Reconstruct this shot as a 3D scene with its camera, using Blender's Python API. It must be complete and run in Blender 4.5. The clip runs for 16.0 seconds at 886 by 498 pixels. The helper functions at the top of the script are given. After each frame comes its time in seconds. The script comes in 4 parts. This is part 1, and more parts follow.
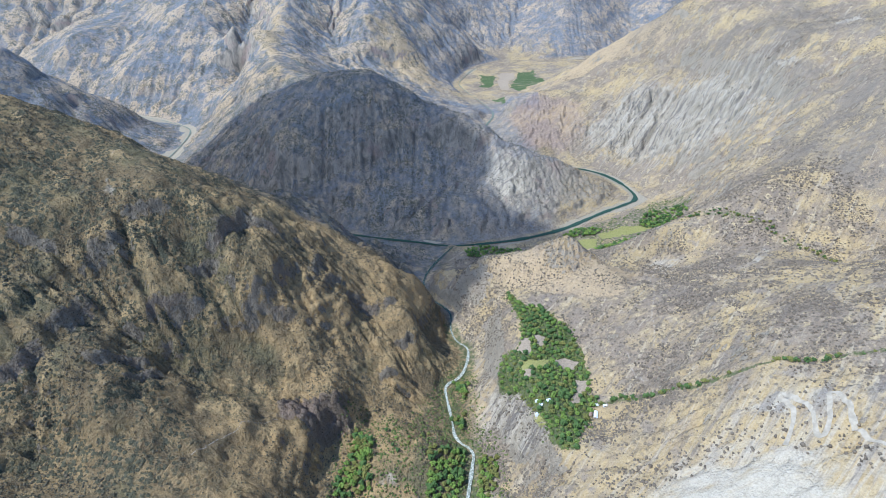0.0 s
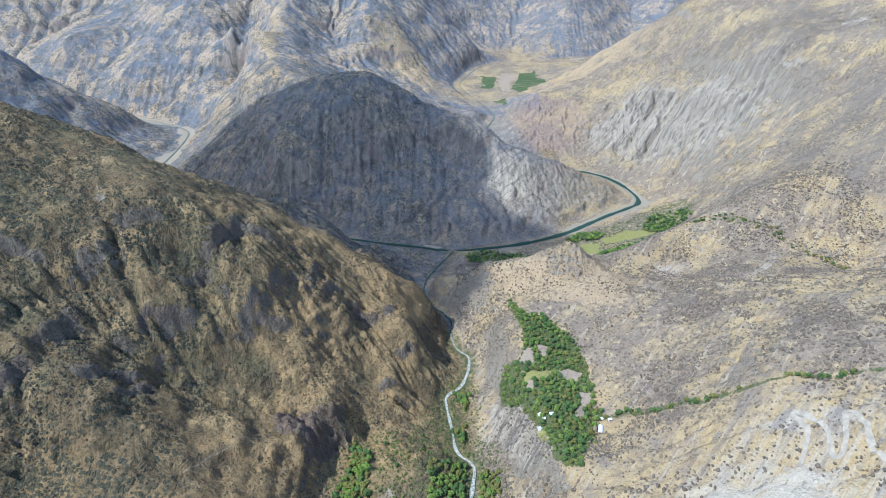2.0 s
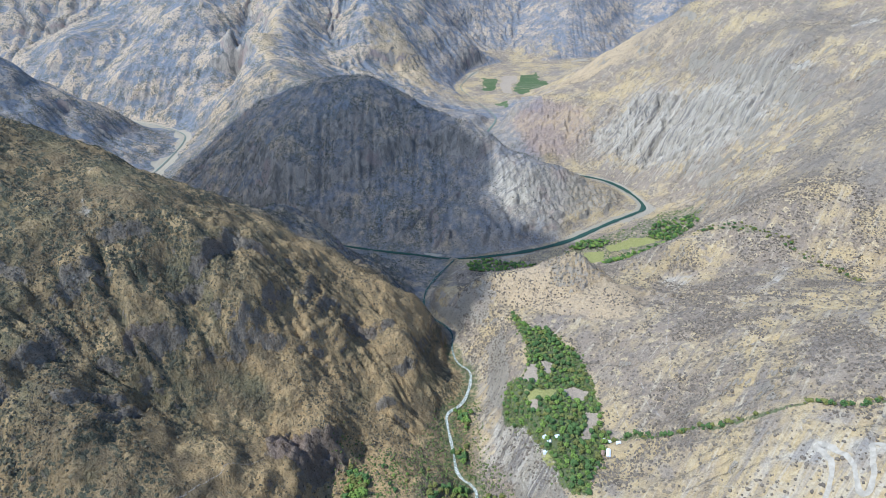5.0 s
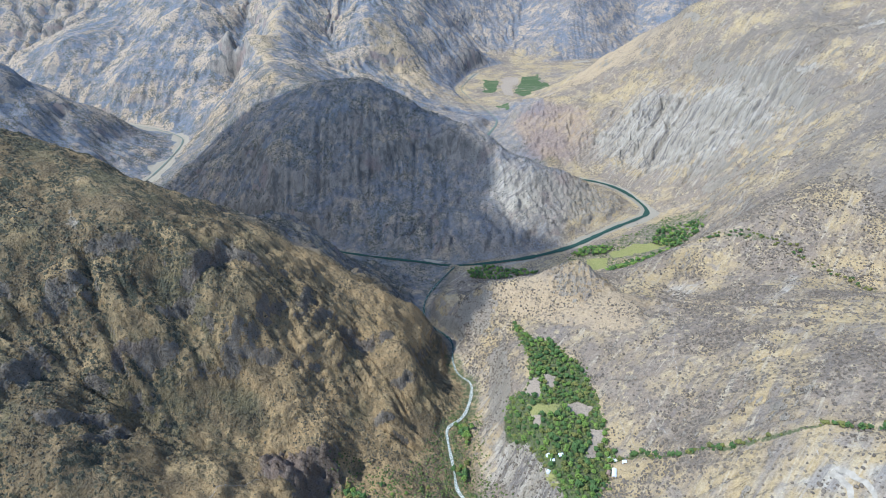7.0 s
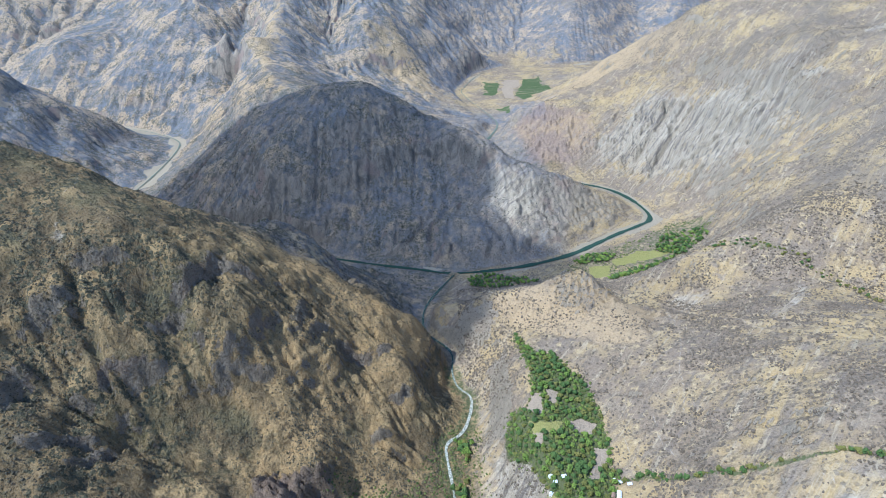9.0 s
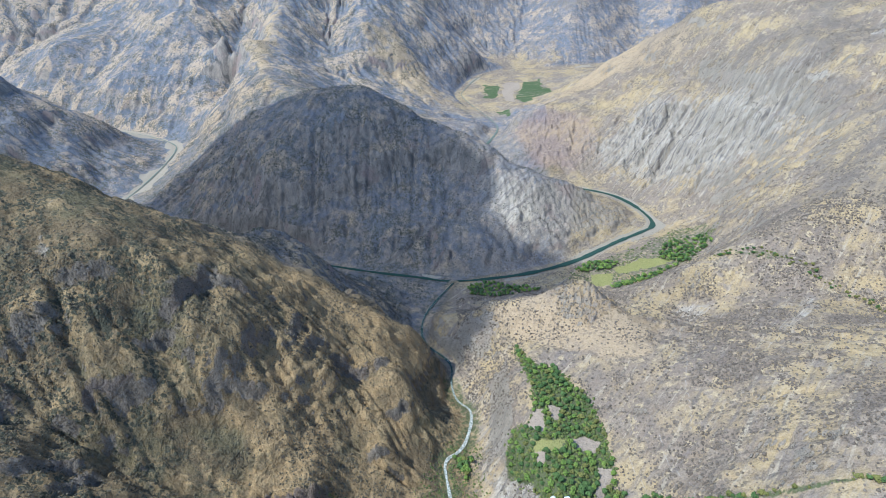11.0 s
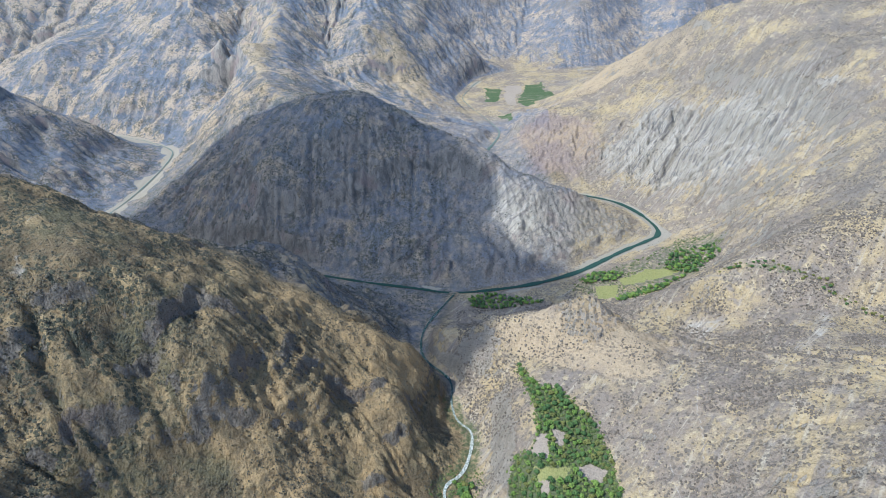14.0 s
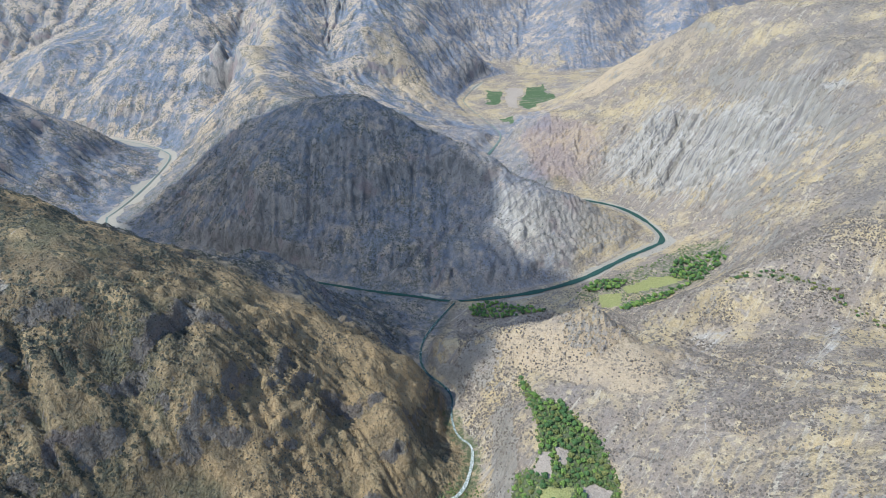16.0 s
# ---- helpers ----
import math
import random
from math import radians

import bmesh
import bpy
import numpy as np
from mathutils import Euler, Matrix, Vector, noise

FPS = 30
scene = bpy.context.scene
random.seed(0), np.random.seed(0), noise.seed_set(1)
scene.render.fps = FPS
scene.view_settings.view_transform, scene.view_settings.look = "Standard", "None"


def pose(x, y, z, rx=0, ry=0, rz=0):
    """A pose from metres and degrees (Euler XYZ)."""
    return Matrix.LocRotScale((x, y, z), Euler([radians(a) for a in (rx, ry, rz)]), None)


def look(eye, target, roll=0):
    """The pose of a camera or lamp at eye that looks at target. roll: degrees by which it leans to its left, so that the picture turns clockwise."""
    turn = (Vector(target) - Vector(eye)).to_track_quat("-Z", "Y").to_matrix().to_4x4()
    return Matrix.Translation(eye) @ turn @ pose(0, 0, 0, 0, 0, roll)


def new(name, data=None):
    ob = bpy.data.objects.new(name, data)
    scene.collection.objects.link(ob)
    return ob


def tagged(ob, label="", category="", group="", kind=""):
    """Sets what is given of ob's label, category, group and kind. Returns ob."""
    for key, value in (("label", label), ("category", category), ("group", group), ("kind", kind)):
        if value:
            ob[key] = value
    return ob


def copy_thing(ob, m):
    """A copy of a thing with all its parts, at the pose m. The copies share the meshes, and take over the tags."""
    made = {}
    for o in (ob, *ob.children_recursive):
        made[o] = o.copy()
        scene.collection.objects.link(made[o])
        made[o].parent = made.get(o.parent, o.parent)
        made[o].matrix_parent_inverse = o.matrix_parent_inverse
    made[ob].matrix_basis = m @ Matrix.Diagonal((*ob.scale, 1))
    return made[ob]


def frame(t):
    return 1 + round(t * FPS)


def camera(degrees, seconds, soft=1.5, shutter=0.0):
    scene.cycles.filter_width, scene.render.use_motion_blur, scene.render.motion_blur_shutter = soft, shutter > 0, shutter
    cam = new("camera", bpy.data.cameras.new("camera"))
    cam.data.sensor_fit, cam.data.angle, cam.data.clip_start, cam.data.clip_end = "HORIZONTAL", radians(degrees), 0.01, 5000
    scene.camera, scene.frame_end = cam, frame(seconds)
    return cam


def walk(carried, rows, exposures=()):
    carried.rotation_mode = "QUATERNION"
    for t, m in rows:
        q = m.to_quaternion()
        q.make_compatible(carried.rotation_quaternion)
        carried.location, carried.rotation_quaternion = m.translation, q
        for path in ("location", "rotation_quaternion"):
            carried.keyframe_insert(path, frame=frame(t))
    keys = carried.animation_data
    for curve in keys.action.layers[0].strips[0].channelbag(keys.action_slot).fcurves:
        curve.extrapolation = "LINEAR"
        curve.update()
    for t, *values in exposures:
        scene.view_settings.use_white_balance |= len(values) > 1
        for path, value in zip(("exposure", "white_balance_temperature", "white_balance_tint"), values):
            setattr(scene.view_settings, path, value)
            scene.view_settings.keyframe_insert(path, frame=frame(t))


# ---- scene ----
cam = camera(74.0, 16.0, soft=0.9)
METRES, EYE, TILT, LEAN, TURN = 250.0, 833.0, -31.0, 0.0, 0.0
ROWS = [
    (0.0, 0.0, 0.0, 0.0, 0.0, 0.0, -0.0),
    (0.5, 0.001, 0.0247, 0.0143, 0.02, 0.0, 0.01),
    (1.0, 0.002, 0.0493, 0.0285, 0.05, -0.01, 0.02),
    (1.5, 0.0029, 0.0743, 0.0428, 0.06, -0.03, 0.02),
    (2.0, 0.0036, 0.0991, 0.057, 0.08, -0.03, 0.02),
    (2.5, 0.0035, 0.124, 0.0711, 0.09, -0.04, 0.02),
    (3.0, 0.004, 0.149, 0.0854, 0.11, -0.05, 0.04),
    (3.5, 0.0044, 0.174, 0.0996, 0.13, -0.05, 0.05),
    (4.0, 0.0049, 0.1992, 0.1142, 0.14, -0.05, 0.05),
    (6.5, 0.0112, 0.3337, 0.1943, 0.25, -0.02, 0.09),
    (7.0, 0.0134, 0.3619, 0.2119, 0.27, -0.03, 0.11),
    (7.5, 0.0155, 0.3899, 0.2292, 0.29, -0.02, 0.11),
    (8.0, 0.0175, 0.4177, 0.2469, 0.3, -0.02, 0.11),
    (8.5, 0.0196, 0.4454, 0.2649, 0.3, 0.01, 0.11),
    (9.0, 0.0221, 0.473, 0.2824, 0.32, 0.03, 0.1),
    (11.5, 0.03, 0.611, 0.3669, 0.33, 0.13, 0.07),
    (12.0, 0.0317, 0.6386, 0.3837, 0.35, 0.14, 0.06),
    (12.5, 0.0341, 0.6657, 0.4002, 0.38, 0.15, 0.07),
    (13.0, 0.0359, 0.6927, 0.4167, 0.4, 0.17, 0.04),
    (13.5, 0.0378, 0.7195, 0.4331, 0.43, 0.18, 0.04),
    (14.0, 0.0394, 0.7463, 0.4495, 0.46, 0.17, 0.04),
    (14.5, 0.041, 0.773, 0.466, 0.48, 0.18, 0.03),
    (15.0, 0.0429, 0.8001, 0.4825, 0.51, 0.2, 0.03),
    (15.5, 0.0451, 0.8275, 0.4995, 0.54, 0.2, 0.02),
    (16.0, 0.0477, 0.8548, 0.5162, 0.57, 0.22, 0.01),
]
walk(cam, [(t, pose(0, 0, EYE, TILT, LEAN, TURN) @ pose(METRES * x, METRES * y, METRES * z, 90 + pitch, roll, yaw)) for t, x, y, z, yaw, pitch, roll in ROWS],
     [(0.0, 0.92, 5030, 7), (16.0, 0.92, 5030, 7)])

# ---- light ----
SUN = Vector((-0.54, -0.24, 0.81)).normalized()          # towards the sun
world = bpy.data.worlds.new("world")
scene.world = world
world.use_nodes = True
sky = world.node_tree.nodes.new("ShaderNodeTexSky")
sky.sky_type = "NISHITA"
sky.sun_disc = False
sky.sun_elevation = math.asin(SUN.z)
sky.sun_rotation = math.atan2(SUN.x, SUN.y)
sky.altitude = 2000
background = world.node_tree.nodes["Background"]
background.inputs["Strength"].default_value = 0.15
world.node_tree.links.new(sky.outputs[0], background.inputs[0])
sun_data = bpy.data.lights.new("sun", "SUN")
sun_data.energy = 3.0
sun_data.angle = radians(0.5)
sun_data.color = (1.0, 0.94, 0.83)
sun = new("sun", sun_data)
sun.matrix_world = look(SUN * 3000, (0, 0, 0))


# ---- materials ----
class Nodes:
    """A short hand for one material's node tree."""

    def __init__(self, name):
        self.mat = bpy.data.materials.new(name)
        self.mat.use_nodes = True
        self.tree = self.mat.node_tree
        self.bsdf = self.tree.nodes["Principled BSDF"]
        self.pos = self.tree.nodes.new("ShaderNodeNewGeometry").outputs["Position"]

    def put(self, socket, value):
        if isinstance(value, bpy.types.NodeSocket):
            self.tree.links.new(value, socket)
        elif isinstance(value, tuple) and len(value) == 3 and socket.type == "RGBA":
            socket.default_value = (*value, 1)
        else:
            socket.default_value = value

    def noise(self, size, detail=4, rough=0.55, stretch=(1, 1, 1), at=(0, 0, 0), distortion=0.0):
        """Noise whose lumps are about size metres."""
        m = self.tree.nodes.new("ShaderNodeMapping")
        self.put(m.inputs["Vector"], self.pos)
        m.inputs["Location"].default_value = at
        m.inputs["Scale"].default_value = [k / size for k in stretch]
        n = self.tree.nodes.new("ShaderNodeTexNoise")
        self.put(n.inputs["Vector"], m.outputs[0])
        n.inputs["Scale"].default_value = 1
        n.inputs["Detail"].default_value = detail
        n.inputs["Roughness"].default_value = rough
        n.inputs["Distortion"].default_value = distortion
        return n.outputs["Fac"]

    def streaks(self, wide, long, turn, at=(0, 0, 0)):
        """Noise drawn out along one way in plan, turn degrees from x."""
        m = self.tree.nodes.new("ShaderNodeMapping")
        m.vector_type = "TEXTURE"
        self.put(m.inputs["Vector"], self.pos)
        m.inputs["Location"].default_value = at
        m.inputs["Rotation"].default_value = (0, 0, radians(turn))
        m.inputs["Scale"].default_value = (long, wide, long)
        n = self.tree.nodes.new("ShaderNodeTexNoise")
        self.put(n.inputs["Vector"], m.outputs[0])
        n.inputs["Scale"].default_value = 1
        n.inputs["Detail"].default_value = 5
        n.inputs["Roughness"].default_value = 0.62
        n.inputs["Distortion"].default_value = 0.5
        return n.outputs["Fac"]

    def cells(self, size, at=(0, 0, 0)):
        m = self.tree.nodes.new("ShaderNodeMapping")
        self.put(m.inputs["Vector"], self.pos)
        m.inputs["Location"].default_value = at
        m.inputs["Scale"].default_value = [1 / size] * 3
        n = self.tree.nodes.new("ShaderNodeTexVoronoi")
        self.put(n.inputs["Vector"], m.outputs[0])
        n.inputs["Scale"].default_value = 1
        return n.outputs["Distance"]

    def step(self, value, low, high, to0=0.0, to1=1.0):
        n = self.tree.nodes.new("ShaderNodeMapRange")
        n.interpolation_type = "SMOOTHSTEP"
        for key, v in zip(("Value", "From Min", "From Max", "To Min", "To Max"), (value, low, high, to0, to1)):
            self.put(n.inputs[key], v)
        return n.outputs["Result"]

    def maths(self, op, a, b=0.0):
        n = self.tree.nodes.new("ShaderNodeMath")
        n.operation = op
        self.put(n.inputs[0], a)
        self.put(n.inputs[1], b)
        return n.outputs[0]

    def mix(self, fac, a, b, blend="MIX"):
        n = self.tree.nodes.new("ShaderNodeMix")
        n.data_type = "RGBA"
        n.blend_type = blend
        self.put(n.inputs["Factor"], fac)
        self.put(n.inputs[6], a)
        self.put(n.inputs[7], b)
        return n.outputs[2]

    def attr(self, name):
        n = self.tree.nodes.new("ShaderNodeAttribute")
        n.attribute_name = name
        return n.outputs["Fac"]

    def random(self):
        return self.tree.nodes.new("ShaderNodeObjectInfo").outputs["Random"]

    def island(self):
        return self.tree.nodes.new("ShaderNodeNewGeometry").outputs["Random Per Island"]

    def bump(self, height, depth, strength=1.0):
        n = self.tree.nodes.new("ShaderNodeBump")
        n.inputs["Distance"].default_value = depth
        n.inputs["Strength"].default_value = strength
        self.put(n.inputs["Height"], height)
        self.put(self.bsdf.inputs["Normal"], n.outputs[0])

    def finish(self, colour, roughness=0.9, specular=0.2):
        self.put(self.bsdf.inputs["Base Color"], colour)
        self.put(self.bsdf.inputs["Roughness"], roughness)
        self.put(self.bsdf.inputs["Specular IOR Level"], specular)
        return self.mat


def ground_material():
    n = Nodes("mountain_ground")
    big, mid, small, fine = n.noise(170, 5), n.noise(40, 5, 0.62, at=(7, 3, 1)), n.noise(8.5, 5, 0.68), n.noise(2.4, 3, 0.65)
    streak = n.noise(26, 6, 0.68, (1, 1, 0.22), distortion=0.7)
    east, rock, scree, green, far = n.attr("east"), n.attr("rock"), n.attr("scree"), n.attr("green"), n.attr("far")
    straw, groove, wash = n.attr("straw"), n.attr("groove"), n.attr("wash")
    pale, trail, bush, rib, red = n.attr("pale"), n.attr("trail"), n.attr("bush"), n.attr("rib"), n.attr("red")
    crop, tilled, meadow, gravel = n.attr("crop"), n.attr("tilled"), n.attr("meadow"), n.attr("gravel")

    def ragged(mask, source, amount, low, high):
        out = n.step(n.maths("ADD", mask, n.maths("MULTIPLY", n.maths("SUBTRACT", source, 0.5), amount)), low, high)
        return n.maths("MULTIPLY", out, n.step(mask, 0.0, 0.15)) if low >= 0.3 else out

    # western slopes: olive-brown grass and scrub, ochre grass on the ribs
    west_soil = n.mix(n.step(mid, 0.38, 0.62), (0.175, 0.119, 0.055), (0.300, 0.200, 0.085))
    west_soil = n.mix(n.step(n.noise(120, 4, 0.6, at=(9, 1, 5)), 0.50, 0.66), west_soil, (0.170, 0.134, 0.060))
    west_soil = n.mix(ragged(rib, mid, 2.0, 0.15, 0.75), west_soil, n.mix(small, (0.330, 0.220, 0.092), (0.440, 0.302, 0.132)))
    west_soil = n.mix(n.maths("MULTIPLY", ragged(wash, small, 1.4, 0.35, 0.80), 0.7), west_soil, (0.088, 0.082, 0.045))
    # eastern slopes: purplish ashy ground, tan grass, bare pale soil, dry washes
    east_soil = n.mix(n.step(n.noise(130, 5, 0.62, at=(2, 6, 3)), 0.42, 0.58), (0.262, 0.196, 0.132), (0.455, 0.325, 0.152))
    east_soil = n.mix(n.step(mid, 0.52, 0.64), east_soil, (0.310, 0.238, 0.160))
    fall = n.streaks(13, 110, 45)
    east_soil = n.mix(n.maths("MULTIPLY", n.step(fall, 0.54, 0.66), 0.7), east_soil, (0.200, 0.160, 0.125))
    east_soil = n.mix(n.maths("MULTIPLY", n.step(n.streaks(8, 90, 49, (40, 70, 0)), 0.56, 0.68), 0.75), east_soil, (0.490, 0.395, 0.255))
    east_soil = n.mix(n.step(n.noise(16, 5, 0.7, at=(2, 5, 9)), 0.53, 0.66), east_soil, (0.490, 0.368, 0.195))
    east_soil = n.mix(n.maths("MULTIPLY", ragged(wash, small, 1.2, 0.45, 0.85), 0.55), east_soil, (0.480, 0.395, 0.265))
    # far ranges: tan grass over grey-brown rock, blue haze tinted in, dark hollows
    hazed_soil = n.mix(n.step(mid, 0.38, 0.64), (0.145, 0.156, 0.176), (0.300, 0.240, 0.185))
    hazed_soil = n.mix(n.step(big, 0.46, 0.62), hazed_soil, (0.160, 0.170, 0.188))
    hazed_soil = n.mix(ragged(rib, mid, 1.8, 0.10, 0.70), hazed_soil, (0.440, 0.325, 0.205))
    hazed_soil = n.mix(n.step(n.noise(24, 6, 0.7, (1, 1, 0.35), at=(6, 2, 7)), 0.55, 0.68), hazed_soil, (0.390, 0.305, 0.210))
    hazed_soil = n.mix(n.step(streak, 0.46, 0.36), hazed_soil, (0.100, 0.110, 0.124))
    hazed_soil = n.mix(n.maths("MULTIPLY", n.step(n.noise(34, 6, 0.66, (1, 1, 0.5), at=(1, 7, 4)), 0.55, 0.66), 0.75), hazed_soil, (0.390, 0.290, 0.200))
    hazed_soil = n.mix(n.maths("MULTIPLY", ragged(wash, mid, 1.6, 0.35, 0.80), 0.7), hazed_soil, (0.070, 0.080, 0.090))
    hazed_soil = n.mix(n.step(n.noise(11, 5, 0.7, at=(3, 1, 8)), 0.50, 0.64), hazed_soil, (0.115, 0.120, 0.122))
    soil = n.mix(far, n.mix(east, west_soil, east_soil), hazed_soil)
    soil = n.mix(ragged(straw, mid, 1.6, 0.35, 0.95), soil, n.mix(n.maths("MAXIMUM", east, far), n.mix(small, (0.350, 0.222, 0.090), (0.460, 0.305, 0.130)), n.mix(small, (0.400, 0.280, 0.150), (0.500, 0.362, 0.198))))
    # scrub in dots and fur
    patchy = n.step(n.noise(55, 4, 0.62, at=(3, 9, 4)), 0.42, 0.60)
    dots = n.maths("MULTIPLY", n.step(n.cells(7.0), 0.46, 0.28), patchy)
    fur = n.step(small, 0.47, 0.60)
    scrub = n.mix(east, (0.074, 0.070, 0.038), (0.142, 0.113, 0.082))
    cover = n.maths("MAXIMUM", n.maths("MULTIPLY", dots, 0.85), n.maths("MULTIPLY", n.maths("MULTIPLY", fur, n.step(patchy, -0.4, 1.0)), n.mix(east, (0.75, 0.75, 0.75), (0.4, 0.4, 0.4))))
    soil = n.mix(n.maths("MULTIPLY", cover, bush), soil, scrub)
    soil = n.mix(n.maths("MULTIPLY", n.maths("MULTIPLY", n.step(bush, 1.0, 1.8), east), n.step(n.streaks(34, 170, 45, (20, 5, 0)), 0.36, 0.62, 0.15, 0.75)), soil, (0.200, 0.160, 0.118))
    # rock
    stone = n.mix(n.step(streak, 0.36, 0.62), (0.135, 0.120, 0.100), (0.380, 0.315, 0.235))
    stone = n.mix(n.step(n.noise(70, 3, at=(1, 8, 2)), 0.52, 0.66), stone, (0.290, 0.215, 0.170))
    stone = n.mix(red, stone, n.mix(streak, (0.170, 0.100, 0.075), (0.330, 0.215, 0.165)))
    stone = n.mix(n.maths("MAXIMUM", east, far), n.mix(0.62, stone, (0.175, 0.132, 0.080)), stone)
    stone = n.mix(n.maths("MULTIPLY", n.maths("SUBTRACT", east, far), 0.68), stone, (0.370, 0.300, 0.205))
    col = n.mix(ragged(rock, small, 1.0, 0.38, 0.62), soil, stone)
    col = n.mix(n.maths("MULTIPLY", n.maths("MULTIPLY", ragged(red, streak, 1.6, 0.40, 0.85), n.maths("SUBTRACT", 1.0, n.step(rock, 0.5, 0.9))), 0.42), col, n.mix(streak, (0.215, 0.135, 0.110), (0.360, 0.250, 0.205)))
    # groove greys the hollows between the pale ribs, bringing out relief by colour
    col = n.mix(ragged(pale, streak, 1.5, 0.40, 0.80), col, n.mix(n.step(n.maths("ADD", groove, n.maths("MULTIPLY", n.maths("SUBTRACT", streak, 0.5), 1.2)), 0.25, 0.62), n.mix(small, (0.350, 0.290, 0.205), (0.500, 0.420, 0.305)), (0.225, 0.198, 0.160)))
    col = n.mix(n.maths("MULTIPLY", n.maths("MULTIPLY", n.step(n.streaks(7, 150, 40, (9, 30, 0)), 0.49, 0.60), pale), east), col, (0.520, 0.440, 0.330))
    col = n.mix(n.maths("MULTIPLY", n.maths("MULTIPLY", n.step(n.streaks(8, 130, 40, (70, 10, 0)), 0.51, 0.62), pale), east), col, (0.215, 0.180, 0.145))
    col = n.mix(ragged(scree, n.noise(30, 6, 0.7, (0.35, 1, 0.35), distortion=0.8), 2.2, 0.30, 0.95), col, n.mix(small, (0.410, 0.340, 0.240), (0.600, 0.515, 0.385)))
    col = n.mix(ragged(gravel, small, 1.2, 0.35, 0.65), col, n.mix(fine, (0.280, 0.232, 0.160), (0.440, 0.365, 0.250)))
    col = n.mix(ragged(green, small, 1.3, 0.40, 0.75), col, n.mix(fine, (0.052, 0.070, 0.024), (0.145, 0.150, 0.055)))
    col = n.mix(ragged(tilled, small, 0.6, 0.35, 0.6), col, n.mix(small, (0.300, 0.225, 0.150), (0.450, 0.350, 0.240)))
    col = n.mix(ragged(meadow, n.noise(14, 5, 0.65, at=(5, 5, 5)), 2.6, 0.35, 0.6), col, n.mix(small, (0.210, 0.215, 0.055), (0.370, 0.325, 0.095)))
    col = n.mix(n.maths("MULTIPLY", ragged(crop, n.noise(28, 5, 0.65), 3.0, 0.35, 0.65), n.step(n.streaks(10, 300, 12), 0.34, 0.44)), col, n.mix(small, (0.048, 0.085, 0.026), (0.095, 0.135, 0.042)))
    col = n.mix(ragged(trail, fine, 0.6, 0.40, 0.65), col, (0.560, 0.490, 0.390))
    col = n.mix(n.step(fine, 0.35, 0.72), n.mix(0.07, col, (0.7, 0.60, 0.45)), n.mix(0.22, col, (0.035, 0.032, 0.026)))
    height = n.maths("ADD", n.maths("MULTIPLY", small, 3.2), n.maths("MULTIPLY", fine, 1.2))
    height = n.maths("ADD", height, n.maths("MULTIPLY", dots, 0.9))
    crack = n.maths("ABSOLUTE", n.maths("SUBTRACT", n.noise(11, 6, 0.65, at=(5, 1, 3)), 0.5))
    height = n.maths("SUBTRACT", height, n.maths("MULTIPLY", n.maths("MULTIPLY", n.step(crack, 0.0, 0.12, 1.0, 0.0), n.step(rock, 0.1, 0.5)), 1.6))
    fold = n.maths("ABSOLUTE", n.maths("SUBTRACT", n.noise(15, 7, 0.62, (1, 1, 0.6), at=(8, 4, 2), distortion=0.4), 0.5))
    wild = n.maths("SUBTRACT", 1.0, n.maths("MULTIPLY", n.maths("MAXIMUM", east, n.maths("MULTIPLY", far, 1.1)), 0.75))
    height = n.maths("ADD", height, n.maths("MULTIPLY", n.maths("MULTIPLY", n.step(fold, 0.0, 0.16), wild), 2.0))
    n.bump(n.maths("MULTIPLY", height, n.maths("SUBTRACT", 1.0, n.maths("MULTIPLY", far, 0.42))), 1.3, 0.85)
    return n.finish(col, 0.95, 0.08)


def water_material(name, foam, deep=(0.030, 0.042, 0.030)):
    n = Nodes(name)
    ripple = n.noise(2.5, 4, 0.7)
    # the water calms and darkens down the valley
    place = n.tree.nodes.new("ShaderNodeSeparateXYZ")
    n.put(place.inputs[0], n.pos)
    white = n.maths("SUBTRACT", n.noise(2.6, 5, 0.75, at=(4, 4, 0)), n.step(place.outputs[1], 930, 1080, 0.0, 0.07))
    col = n.mix(n.step(place.outputs[1], 930, 1080), deep, (0.034, 0.066, 0.044))
    shallow = n.maths("MAXIMUM", n.step(place.outputs[0], -560, -800), n.step(place.outputs[1], 2250, 2500))
    col = n.mix(n.maths("MULTIPLY", shallow, 0.8), col, (0.190, 0.205, 0.150))
    col = n.mix(n.step(white, 0.62 - foam, 0.78 - foam), col, (0.64, 0.60, 0.49))
    n.bump(ripple, 0.25, 0.6)
    return n.finish(col, n.step(white, 0.62 - foam, 0.78 - foam, 0.45, 0.8), 0.08)


GROUND = ground_material()
RIVER_WATER = water_material("green_river_water", -0.06)
RAPIDS_WATER = water_material("white_rapids_water", 0.17, (0.22, 0.23, 0.165))

# ---- landform lines: x, y, height ----
RIVER = [(2600, 4200, 12), (1200, 3720, 6), (760, 3570, 3), (480, 3510, 0), (290, 3490, 0), (179, 3381, 0), (89, 3102, 0), (76, 3010, 0), (195, 2684, 0), (233, 2558, 0),
         (190, 2420, 0), (130, 2280, 0), (130, 2120, 0), (210, 2010, 0), (320, 1962, 0), (423, 1962, 0), (507, 1933, 0), (566, 1886, 0), (611, 1800, 0), (628, 1699, 0), (569, 1655, 0), (494, 1607, 0), (438, 1564, 0),
         (351, 1497, 0), (243, 1447, 0), (157, 1423, 0), (20, 1399, 0), (-63, 1423, 0), (-190, 1447, 0), (-450, 1520, 0), (-750, 1640, 0),
         (-1045, 1792, 0), (-1020, 1916, 0), (-1015, 2112, 0), (-1030, 2319, 0), (-1080, 2389, 0), (-1215, 2469, 0)]
